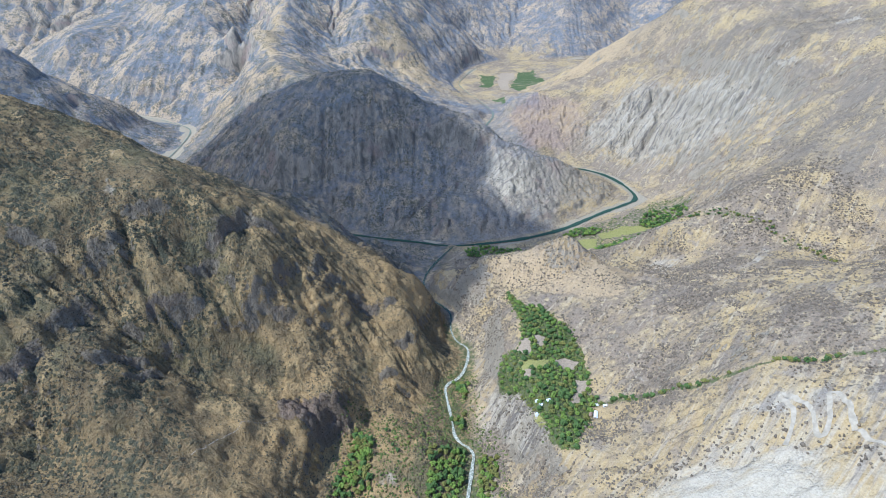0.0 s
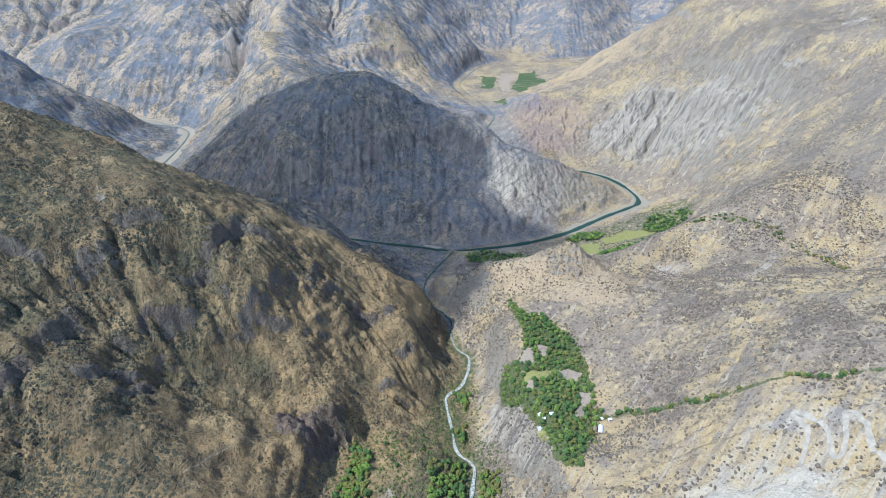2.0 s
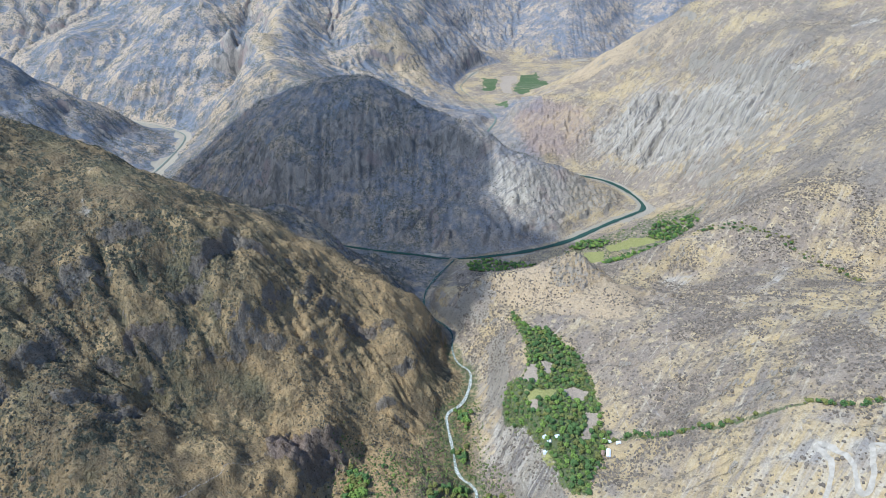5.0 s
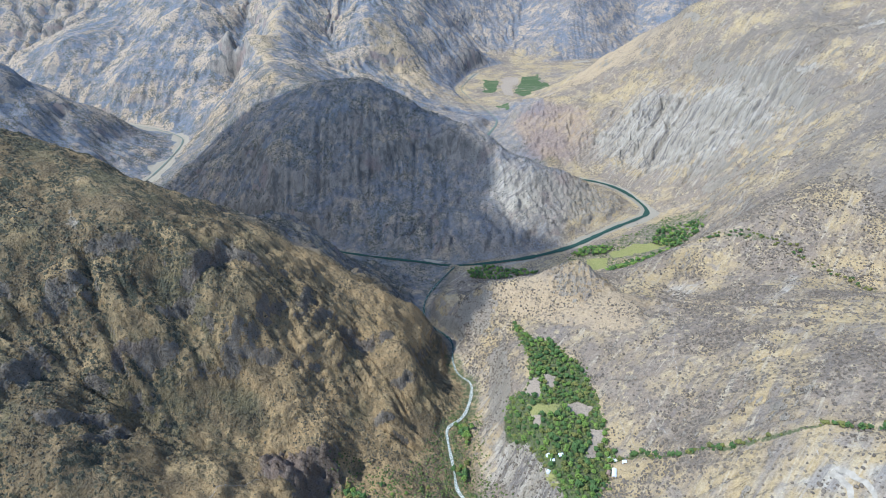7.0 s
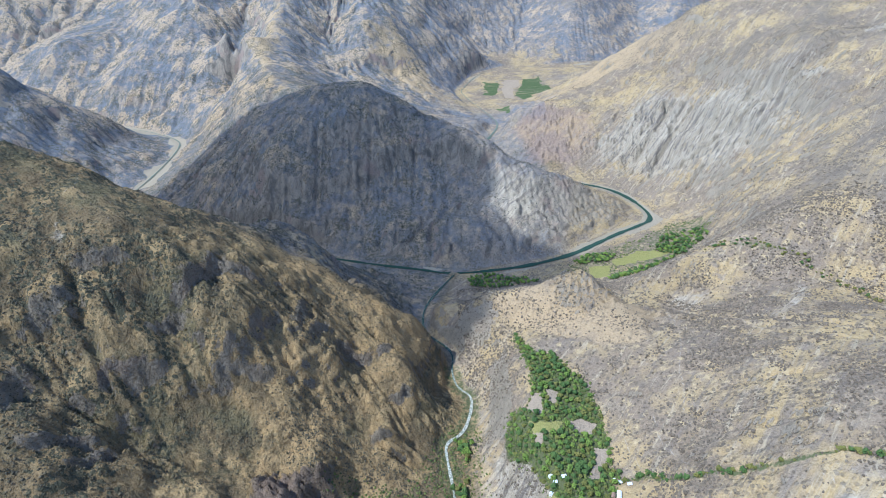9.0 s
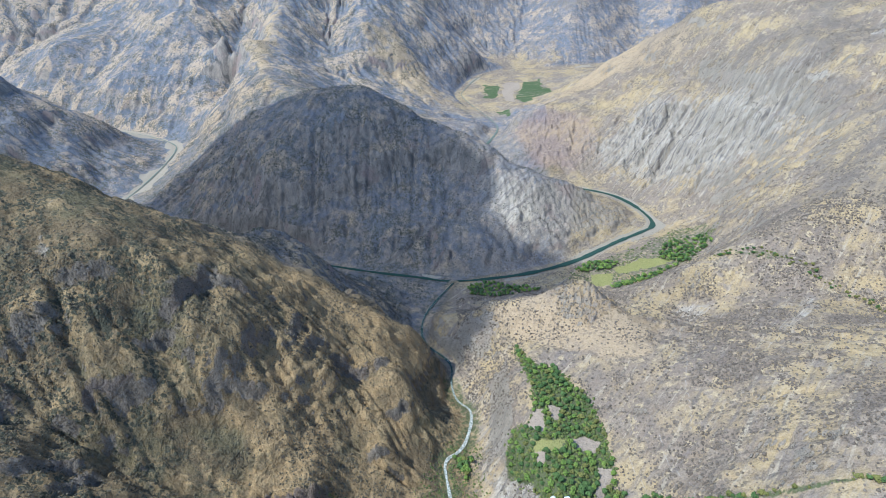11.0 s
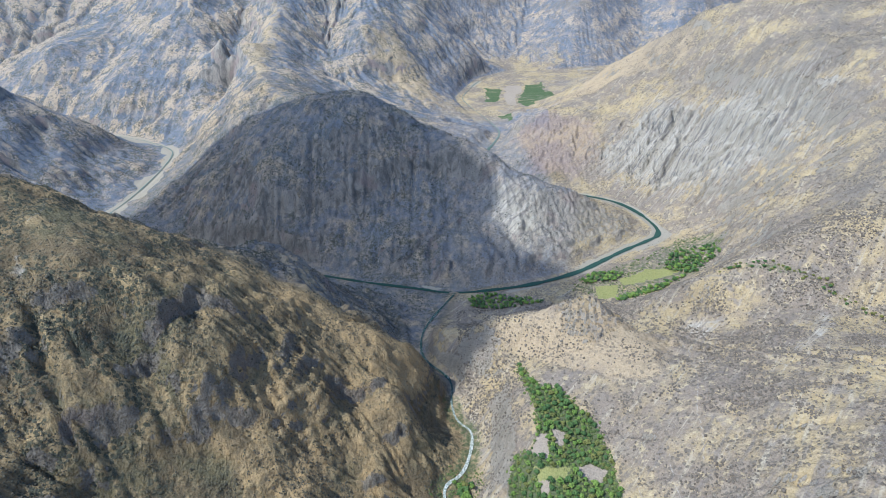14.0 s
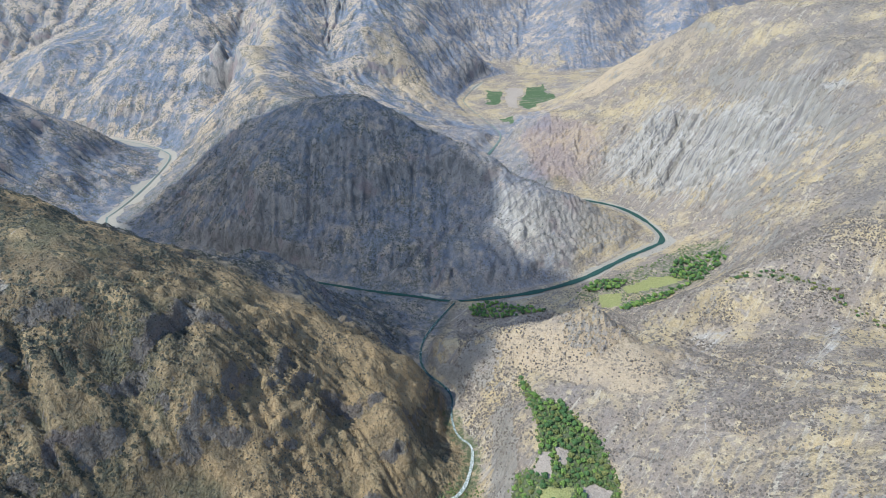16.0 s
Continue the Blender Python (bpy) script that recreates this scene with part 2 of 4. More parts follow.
UPSTREAM = [(-1215, 2469, 0), (-1700, 2650, 4), (-2500, 2800, 8), (-4200, 2900, 20)]
STREAM = [(25, 1395, 0.5), (-28, 1298, 3), (-51, 1227, 6), (-43, 1149, 10), (8, 1098, 14), (20, 1064, 16), (15, 1018, 20), (26, 966, 24), (54, 946, 25),
          (50, 899, 28), (34, 845, 34), (2, 822, 38), (8, 775, 44), (16, 721, 52), (20, 671, 60), (51, 645, 66), (45, 604, 74), (36, 545, 84), (20, 450, 98), (0, 300, 120), (-20, 0, 160)]
LANDFORMS = {
    "west_hill_crest": [(-1500, 820, 820), (-1000, 880, 690), (-705, 930, 556), (-640, 960, 522), (-565, 970, 480), (-530, 985, 443), (-460, 1000, 404), (-380, 1015, 356), (-312, 1020, 311),
                        (-250, 1010, 262), (-166, 1010, 216), (-105, 1025, 172), (-50, 1045, 118), (-6, 1035, 55)],
    "west_hill_shoulder": [(-562, 838, 491), (-500, 798, 456), (-450, 814, 456), (-319, 826, 365), (-207, 870, 250), (-144, 891, 165), (-75, 887, 165), (-28, 915, 55)],
    "west_hill_flank": [(-519, 731, 432), (-401, 729, 360), (-379, 767, 338), (-298, 764, 285), (-225, 770, 215), (-120, 790, 115)],
    "west_hill_skirt": [(-600, 560, 390), (-425, 543, 305), (-429, 645, 275), (-326, 667, 210), (-225, 680, 158)],
    "west_cliff_top": [(-135, 705, 125), (-172, 670, 146), (-200, 630, 150), (-207, 580, 156), (-216, 520, 162)],
    "west_cliff_foot": [(-120, 690, 86), (-150, 648, 92), (-166, 605, 96), (-172, 555, 98), (-176, 500, 104), (-140, 440, 108)],
    "west_low": [(-504, 490, 250), (-392, 478, 249), (-327, 524, 225), (-275, 570, 190), (-240, 480, 172), (-220, 400, 178)],
    "west_edge": [(-900, 350, 500), (-600, 250, 380), (-350, 200, 260), (-200, 0, 220), (-700, -300, 420)],
    "stream_bench": [(-100, 700, 85), (-88, 597, 111), (-37, 598, 101), (-59, 711, 69), (-30, 780, 60)],
    "back_hill_crest": [(-520, 1150, 290), (-405, 1180, 256), (-358, 1200, 256), (-293, 1220, 216), (-247, 1240, 160), (-174, 1250, 80), (-104, 1260, 25)],
    "back_hill_west": [(-700, 1250, 250), (-1000, 1450, 200), (-1300, 1600, 180)],
    "middle_hill_crest": [(-950, 2800, 330), (-757, 2600, 285), (-640, 2330, 272), (-617, 2232, 281), (-540, 2100, 268), (-455, 1995, 300), (-338, 1919, 350), (-238, 1890, 342), (-142, 1850, 300), (-25, 1820, 254),
                          (97, 1735, 200), (155, 1705, 164), (254, 1720, 132), (372, 1750, 102), (480, 1770, 48), (560, 1760, 15)],
    "middle_hill_face": [(-771, 1844, 84), (-620, 1720, 130), (-489, 1630, 140), (-363, 1718, 232), (-223, 1724, 215), (-12, 1755, 170), (189, 1650, 97), (330, 1640, 50)],
    "middle_hill_low": [(-600, 1630, 45), (-400, 1570, 75), (-146, 1663, 97), (-146, 1560, 58), (0, 1520, 55), (150, 1500, 45), (330, 1560, 40)],
    "middle_hill_back": [(-450, 2400, 180), (-250, 2200, 190), (-60, 2200, 80), (0, 2400, 60)],
    "low_terrace": [(40, 2500, 42), (130, 2490, 38), (180, 2520, 15)],
    "red_wall_top": [(290, 2460, 85), (400, 2480, 118), (540, 2430, 130)],
    "red_wall_foot": [(230, 2190, 30), (330, 2070, 25), (440, 2045, 18)],
    "west_range_crest": [(-3200, 1900, 800), (-2200, 2000, 620), (-1531, 2100, 382), (-1412, 2150, 250), (-1285, 2250, 150), (-1150, 2330, 20)],
    "west_range_face": [(-2000, 1500, 420), (-1600, 1750, 300), (-1389, 2010, 224), (-1250, 2080, 110), (-1200, 1800, 60)],
    "great_mountain_rib": [(-700, 2500, 265), (-760, 2800, 310), (-790, 3100, 398), (-850, 3500, 650), (-900, 3900, 850)],
    "great_mountain_west": [(-966, 2534, 93), (-1100, 2700, 150), (-1448, 2727, 141), (-1414, 2965, 262)],
    "great_mountain_far_west": [(-1800, 3000, 260), (-2070, 3316, 190), (-2000, 3900, 500), (-2600, 3500, 420)],
    "great_mountain_east": [(-40, 2750, 35), (-232, 2897, 125), (-337, 2924, 215), (-393, 3035, 310), (-350, 3400, 430), (-153, 3500, 339), (-44, 3450, 235), (140, 3450, 115), (235, 3470, 40)],
    "far_spur": [(200, 4700, 650), (240, 4350, 380), (150, 3950, 150), (220, 3720, 25)],
    "far_ravine": [(620, 4750, 430), (540, 4100, 165), (500, 3720, 30)],
    "far_spur_middle": [(1000, 4800, 750), (900, 4400, 480), (790, 4000, 265), (720, 3680, 45)],
    "far_ravine_east": [(1400, 4750, 480), (1280, 4300, 220), (1150, 3880, 60)],
    "far_spur_east": [(1800, 4800, 800), (1550, 4350, 450), (1400, 3950, 140)],
    "great_ravine_west": [(-1020, 3500, 470), (-940, 3150, 290), (-890, 2850, 190), (-920, 2620, 105)],
    "great_spur_west": [(-1280, 3650, 660), (-1210, 3250, 450), (-1150, 2930, 275), (-1090, 2680, 130)],
    "great_ravine_far_west": [(-1650, 3600, 420), (-1560, 3200, 260), (-1500, 2900, 170)],
    "great_ravine_east": [(-620, 3450, 470), (-570, 3080, 265), (-490, 2760, 165)],
    "far_crest": [(-3600, 4200, 800), (-2200, 4500, 780), (-1000, 4600, 900), (0, 4800, 750), (1000, 4900, 800), (2200, 4900, 900), (3800, 4600, 900)],
    "far_fields": [(535, 3081, 8), (400, 3250, 5), (300, 3050, 5), (424, 2963, 12), (150, 2850, 5)],
    "east_range_crest": [(2400, 1700, 950), (1800, 2100, 750), (1427, 2300, 529), (1294, 2450, 526), (1120, 2600, 500), (1040, 2645, 470), (985, 2650, 442), (910, 2800, 331), (807, 2850, 247), (673, 2800, 181), (541, 2750, 103), (400, 2640, 55)],
    "east_range_upper": [(1319, 2084, 480), (1098, 2055, 448), (1084, 1880, 388), (984, 1906, 298), (975, 2560, 385), (883, 2151, 210), (714, 2240, 177), (620, 2330, 130)],
    "east_range_lower": [(987, 1587, 287), (870, 1767, 172), (745, 2002, 56), (560, 2100, 45), (477, 2137, 42)],
    "east_range_foot": [(700, 1800, 25), (760, 1640, 60), (744, 1520, 120)],
    "east_bench": [(352, 1440, 20), (497, 1510, 22), (622, 1590, 25), (700, 1570, 40), (640, 1450, 40), (522, 1377, 28), (395, 1343, 25), (260, 1350, 20)],
    "east_ridge": [(300, 1290, 40), (391, 1180, 110), (467, 1200, 138), (535, 1220, 168), (600, 1230, 192), (677, 1260, 225), (735, 1228, 275), (860, 1240, 300), (1100, 1250, 430), (1600, 1300, 700)],
    "bowl": [(391, 1110, 122), (470, 1080, 118), (540, 1120, 140), (614, 1109, 172), (680, 1080, 200), (817, 1000, 194), (1000, 980, 300)],
    "spur_crest": [(50, 1130, 105), (93, 1130, 137), (157, 1140, 146), (229, 1130, 163), (282, 1120, 184), (323, 1115, 150), (370, 1070, 140)],
    "spur_back": [(100, 1250, 30), (280, 1210, 60), (-7, 1183, 60)],
    "spur_front": [(141, 1039, 105), (180, 1045, 125), (236, 1038, 152), (300, 1010, 165), (370, 960, 175), (460, 950, 190), (629, 990, 222)],
    "east_slope": [(200, 926, 137), (280, 900, 165), (360, 850, 200), (460, 850, 235), (562, 737, 326), (700, 800, 330), (900, 700, 480)],
    "orchard_edge": [(120, 1010, 98), (112, 930, 108), (108, 850, 118), (118, 780, 132), (135, 710, 148), (153, 655, 163), (160, 590, 172), (175, 540, 180)],
    "orchard_east": [(230, 830, 142), (232, 740, 148), (232, 676, 155), (225, 600, 172), (225, 554, 189)],
    "bank_foot": [(75, 1010, 45), (85, 930, 50), (85, 850, 60), (70, 780, 65), (95, 700, 78), (100, 614, 84), (110, 540, 105)],
    "near_east": [(368, 686, 243), (394, 549, 332), (281, 484, 251), (362, 418, 318), (411, 399, 352), (425, 460, 368), (439, 563, 342), (480, 640, 350)],
    "near_edge": [(560, 430, 450), (520, 300, 420), (380, 250, 330), (250, 300, 260), (300, 0, 330), (700, -300, 600), (900, 400, 650), (150, 420, 190)],
}


def along(line, gap):
    """Points of a line at most gap apart."""
    pts = []
    for a, b in zip(line, line[1:]):
        a, b = np.array(a, float), np.array(b, float)
        k = max(1, int(math.ceil(np.linalg.norm(b - a) / gap)))
        pts += [a + (b - a) * i / k for i in range(k)]
    return np.array(pts + [np.array(line[-1], float)])


def thin(pts, gap):
    keep = []
    for p in pts:
        if all(abs(p[0] - q[0]) + abs(p[1] - q[1]) > gap for q in keep):
            keep.append(p)
    return np.array(keep)


def rounded(line, times=2):
    """The line with its corners cut."""
    pts = np.array(line, float)
    for _ in range(times):
        cut = np.empty((2 * len(pts) - 2, 3))
        cut[0::2], cut[1::2] = pts[:-1] * 0.75 + pts[1:] * 0.25, pts[:-1] * 0.25 + pts[1:] * 0.75
        pts = np.vstack([pts[:1], cut, pts[-1:]])
    return pts


RIVER_LINE, UPSTREAM_LINE, STREAM_LINE = rounded(RIVER), rounded(UPSTREAM), rounded(STREAM)
CONTROL = thin(np.vstack([along(RIVER, 70), along(UPSTREAM, 200), along(STREAM, 40)] + [along(v, 75) for v in LANDFORMS.values()]), 14)
SOFT = 14.0


def spread(ax, ay, bx, by):
    return -np.sqrt((ax[:, None] - bx[None]) ** 2 + (ay[:, None] - by[None]) ** 2 + SOFT ** 2)


def solve_land():
    k = len(CONTROL)
    a = np.zeros((k + 1, k + 1))
    a[:k, :k] = spread(CONTROL[:, 0], CONTROL[:, 1], CONTROL[:, 0], CONTROL[:, 1]) + np.eye(k) * 4.0
    a[:k, k] = a[k, :k] = 1
    return np.linalg.solve(a, np.append(CONTROL[:, 2], 0))


WEIGHTS = solve_land()


def land(x, y):
    """The smooth height of the land."""
    x, y = np.asarray(x, float).ravel(), np.asarray(y, float).ravel()
    out = np.empty(len(x), np.float64)
    cx, cy, w = CONTROL[:, 0].astype(np.float32), CONTROL[:, 1].astype(np.float32), WEIGHTS[:-1].astype(np.float32)
    for i in range(0, len(x), 20000):
        out[i:i + 20000] = spread(x[i:i + 20000].astype(np.float32), y[i:i + 20000].astype(np.float32), cx, cy) @ w
    return out + WEIGHTS[-1]


def line_distance(x, y, line):
    """The distance in plan to a line, and the line's height there."""
    best, level = np.full(x.shape, 1e9), np.zeros(x.shape)
    for a, b in zip(line, line[1:]):
        dx, dy = b[0] - a[0], b[1] - a[1]
        k = np.clip(((x - a[0]) * dx + (y - a[1]) * dy) / (dx * dx + dy * dy + 1e-9), 0, 1)
        d = np.hypot(x - a[0] - k * dx, y - a[1] - k * dy)
        near = d < best
        best[near] = d[near]
        level[near] = (a[2] + k * (b[2] - a[2]))[near]
    return best, level


def smooth(v, low, high):
    k = np.clip((v - low) / (high - low), 0, 1)
    return k * k * (3 - 2 * k)


def lattice(ix, iy, seed):
    h = (ix.astype(np.int64) * 374761393 + iy.astype(np.int64) * 668265263 + seed * 974711) & 0xFFFFFFFF
    h = ((h ^ (h >> 13)) * 1274126177) & 0xFFFFFFFF
    return ((h ^ (h >> 16)) & 0xFFFFFF) / float(0xFFFFFF)


def value_noise(x, y, size, seed):
    u, v = x / size, y / size
    iu, iv = np.floor(u), np.floor(v)
    fu, fv = u - iu, v - iv
    fu, fv = fu * fu * (3 - 2 * fu), fv * fv * (3 - 2 * fv)
    n00, n10 = lattice(iu, iv, seed), lattice(iu + 1, iv, seed)
    n01, n11 = lattice(iu, iv + 1, seed), lattice(iu + 1, iv + 1, seed)
    return (n00 * (1 - fu) + n10 * fu) * (1 - fv) + (n01 * (1 - fu) + n11 * fu) * fv - 0.5


def fractal(x, y, size, seed, octaves=4, keep=0.5):
    out, amp = 0, 1.0
    for o in range(octaves):
        out = out + amp * value_noise(x + 31.7 * o, y - 17.3 * o, size / 2 ** o, seed + o)
        amp *= keep
    return out


def gullies(x, y, gx, gy, size, seed, down=(0.0, -1.0), long=2.3):
    """Ribs and gullies that run down the slope (gx, gy), about size metres apart; down is the slopes' usual fall."""
    across, fall = (x * -down[1] + y * down[0]) / size, (x * down[0] + y * down[1]) / (size * long)
    ga, gf = gx * -down[1] + gy * down[0], gx * down[0] + gy * down[1]
    iu, iv = np.floor(across), np.floor(fall)
    total, weight = np.zeros_like(x), np.zeros_like(x)
    for i in (-1, 0, 1):
        for j in (-1, 0, 1):
            cu = iu + i + lattice(iu + i, iv + j, seed)
            cv = iv + j + lattice(iu + i, iv + j, seed + 1)
            du, dv = across - cu, fall - cv
            w = np.exp(-2.2 * (du * du + dv * dv))
            total += w * np.cos((du * -gf + dv * long * ga) * 6.2832 + 6.2832 * lattice(iu + i, iv + j, seed + 2))
            weight += w
    return total / weight


def zoned_gullies(x, y, gx, gy, size, seed, zones):
    """The same, with each hill's own fall."""
    out = np.zeros_like(x)
    for mask, down, long in zones:
        out[mask] = gullies(x[mask], y[mask], gx[mask], gy[mask], size, seed, down, long)
    return out


def warped(x, y):
    """The smooth land, whose lines of ridge and valley wander a little, away from the water."""
    calm = np.minimum(smooth(np.minimum(line_distance(x, y, RIVER_LINE)[0], line_distance(x, y, UPSTREAM_LINE)[0]), 20, 140), smooth(line_distance(x, y, STREAM_LINE)[0], 8, 70))
    return land(x + 16 * calm * fractal(x, y, 170, 11, 3), y + 16 * calm * fractal(x, y, 170, 21, 3))


# ---- running water: gullies and ridges cut into the smooth land ----
def blurred(h, reach, times=3):
    """A box blur over reach cells each way, repeated."""
    for _ in range(times):
        for axis in (0, 1):
            pad = [(0, 0), (0, 0)]
            pad[axis] = (reach + 1, reach)
            total = np.cumsum(np.pad(h, pad, mode="edge"), axis=axis)
            n = 2 * reach + 1
            h = (np.take(total, range(n, total.shape[axis]), axis) - np.take(total, range(0, total.shape[axis] - n), axis)) / n
    return h


def drainage(h, cell, still):
    """For each cell: the cell it drains to, how far, and the cells in order of their distance from the outlet."""
    ny, nx = h.shape
    own = np.arange(ny * nx).reshape(ny, nx)
    best, to, far = np.zeros((ny, nx)), own.copy(), np.full((ny, nx), cell)
    for dy in (-1, 0, 1):
        for dx in (-1, 0, 1):
            if dx or dy:
                d = cell * math.hypot(dx, dy)
                here, there = h[1:-1, 1:-1], h[1 + dy:ny - 1 + dy, 1 + dx:nx - 1 + dx]
                fall = (here - there) / d
                b = best[1:-1, 1:-1]
                more = fall > b
                b[more] = fall[more]
                to[1:-1, 1:-1][more] = own[1 + dy:ny - 1 + dy, 1 + dx:nx - 1 + dx][more]
                far[1:-1, 1:-1][more] = d
    to[still] = own[still]
    to, far = to.ravel(), far.ravel()
    depth, up = (to != own.ravel()).astype(np.int32), to.copy()
    while True:
        more = depth[up]
        if not more.any():
            break
        depth, up = depth + more, up[up]
    order = np.argsort(depth, kind="stable")
    cuts = np.searchsorted(depth[order], np.arange(1, depth.max() + 2))
    return to, far, [order[a:b] for a, b in zip(cuts, cuts[1:])]


def eroded(x0, x1, y0, y1, cell, seed, rough, rounds, power, reach, soft):
    """The smooth land after running water has cut it: what it adds to the land, and the drained area."""
    xs, ys = np.arange(x0, x1, cell), np.arange(y0, y1, cell)
    gx, gy = np.meshgrid(xs, ys)
    x, y = gx.ravel(), gy.ravel()
    base = warped(x, y).reshape(gx.shape)
    d_river, d_stream = (np.minimum(line_distance(x, y, RIVER_LINE)[0], line_distance(x, y, UPSTREAM_LINE)[0]).reshape(gx.shape), line_distance(x, y, STREAM_LINE)[0].reshape(gx.shape))
    still = (d_river < 1.3 * cell) | (d_stream < 1.3 * cell)
    flat = terraces(x, y).reshape(gx.shape)
    # harder and softer beds
    hard = np.exp(1.6 * fractal(x, y, 260, seed + 40, 4).reshape(gx.shape) + 0.9 * np.sin(base / 19.0 + 5 * fractal(x, y, 300, seed + 50, 3).reshape(gx.shape)))
    h = base + rough * fractal(x, y, cell * 24, seed, 5, 0.55).reshape(gx.shape)
    for k in range(rounds):
        to, far, levels = drainage(h, cell, still)
        area = np.full(h.size, cell * cell)
        for idx in levels[::-1]:
            np.add.at(area, to[idx], area[idx])
        cut = power * area ** 0.46 / far * (hard * (1 - 0.9 * flat)).ravel()
        z = h.ravel().copy()
        for idx in levels:
            z[idx] = (z[idx] + cut[idx] * z[to[idx]]) / (1 + cut[idx])
        h = z.reshape(h.shape)
        h = h + 0.9 * (blurred(base - h, reach))
        h = h + soft * (blurred(h, 1, 1) - h)
    return xs, ys, h - base, np.log10(area.reshape(h.shape))


def sampled(xs, ys, grid, x, y):
    u = np.clip((x - xs[0]) / (xs[1] - xs[0]), 0, len(xs) - 1.001)
    v = np.clip((y - ys[0]) / (ys[1] - ys[0]), 0, len(ys) - 1.001)
    i, j = u.astype(int), v.astype(int)
    u, v = u - i, v - j
    return (grid[j, i] * (1 - u) + grid[j, i + 1] * u) * (1 - v) + (grid[j + 1, i] * (1 - u) + grid[j + 1, i + 1] * u) * v


# ---- the ground: one sheet ----
def steps(stops):
    """Coordinates from stretches (start, spacing at start), ...; spacing glides."""
    out = [stops[0][0]]
    while out[-1] < stops[-1][0]:
        out.append(out[-1] + np.interp(out[-1], [s[0] for s in stops], [s[1] for s in stops]))
    return np.array(out)


XS = steps([(-6000, 220), (-3800, 40), (-1700, 11), (-650, 3.6), (650, 3.6), (1500, 9), (3800, 40), (6000, 220)])
YS = steps([(-3500, 300), (0, 40), (330, 4.5), (500, 3.6), (1300, 3.6), (2000, 6), (3600, 12), (4900, 22), (7000, 300)])


def build_ground():
    gx, gy = np.meshgrid(XS, YS)
    shape = gx.shape
    x, y = gx.ravel(), gy.ravel()
    d_river, z_river = line_distance(x, y, RIVER_LINE)
    d_up, z_up = line_distance(x, y, UPSTREAM_LINE)
    z_river = np.where(d_up < d_river, z_up, z_river)
    d_river = np.minimum(d_river, d_up)
    d_stream, z_stream = line_distance(x, y, STREAM_LINE)
    wild = np.minimum(smooth(d_river, 18, 90), smooth(d_stream, 7, 32))
    h = warped(x, y).reshape(shape)
    flat = terraces(x, y)
    sy, sx = np.gradient(h, YS, XS)
    slope = np.hypot(sx, sy)
    steep = smooth(slope, 0.12, 0.65).ravel() * wild * (1 - flat)
    rugged = ruggedness(x, y)
    flute = np.clip(inside(x, y, COLUMN_CLIFF, 10) + inside(x, y, GREY_CLIFF, 9) + 0.25 * inside(x, y, PALE_WALL, 120) + inside(x, y, SPUR_ROCK, 15) + inside(x, y, BOWL_WALL, 15), 0, 1)
    distant = smooth(y, 2250, 2800)
    over = y > np.interp(x, [-1900, -1045, -750, -450, -190, 20, 243, 438, 628], [2700, 1792, 1640, 1520, 1447, 1399, 1447, 1564, 1699])
    eastern = (side(x, y) > 0) & (y < 3400)
    zones = [(eastern, (-0.94, -0.34), 2.2), (~eastern & ~over, (0.5, -0.866), 2.0), (~eastern & over, (0.1, -0.995), 3.4)]
    # what running water has cut: fine near by, coarser over the far ranges
    cells = [eroded(-1050, 1150, 290, 1600, 4.0, 3, 17.0, 10, 0.026, 15, 0.02), eroded(-3200, 2800, 1250, 4950, 9.0, 4, 34.0, 12, 0.034, 15, 0.03)]
    there = smooth(y, 1330, 1500)
    there = np.maximum(there, smooth(np.abs(x - 50), 930, 1080))
    carve, rib, wash = (np.zeros(len(x)) for _ in range(3))
    for (xs, ys, cut, drained), part, tall in zip(cells, (1 - there, there), (3.5, 7.0)):
        carve += part * sampled(xs, ys, cut, x, y)
        rib += part * np.clip(sampled(xs, ys, cut - blurred(cut, 5), x, y) / tall, -1.5, 1.5)
        wash += part * sampled(xs, ys, blurred(drained, 1, 1), x, y)
    deep = np.where(y < 1400, 9.0, 24.0)
    carve = np.where(carve < 0, -deep * np.tanh(-carve / deep), carve)
    edge = smooth(x, -3200, -2800) * (1 - smooth(x, 2500, 2800)) * (1 - smooth(y, 4700, 4930)) * smooth(y, 300, 380)
    gain = np.where(eastern, 0.60 + 0.4 * inside(x, y, PALE_WALL, 110), np.where(over, 0.85, 0.70)) * (1 - distant) + np.where(eastern, 0.7, 0.85) * distant * (1 - 0.55 * smooth(y, 3600, 4000))
    h = h + (carve * gain * edge * np.minimum(smooth(d_river, 12, 60), smooth(d_stream, 6, 26)) * (1 - flat)).reshape(shape)
    # ledges: beds of hard rock that stand out in patches
    h = h.ravel()
    for tall, amount, seed in ((46, 0.16, 141), (19, 0.34, 151)):
        level = h + 0.10 * x - 0.06 * y + 0.9 * tall * fractal(x, y, 150, seed, 4)
        s = level / tall - np.floor(level / tall)
        patch = smooth(fractal(x, y, 190, seed + 5, 5, 0.6), 0.02, 0.22)
        h = h + amount * tall * (smooth(s, 0.58, 0.92) - s) * patch * steep * (1 - flat) * np.where(over, 0.4, 1.0) * smooth(rugged, 0.6, 0.95)
    # rock faces: a bench above, a drop turned down the slope
    bend = 13 * fractal(x, y, 32, 171, 4, 0.65)
    face = np.zeros(len(x))
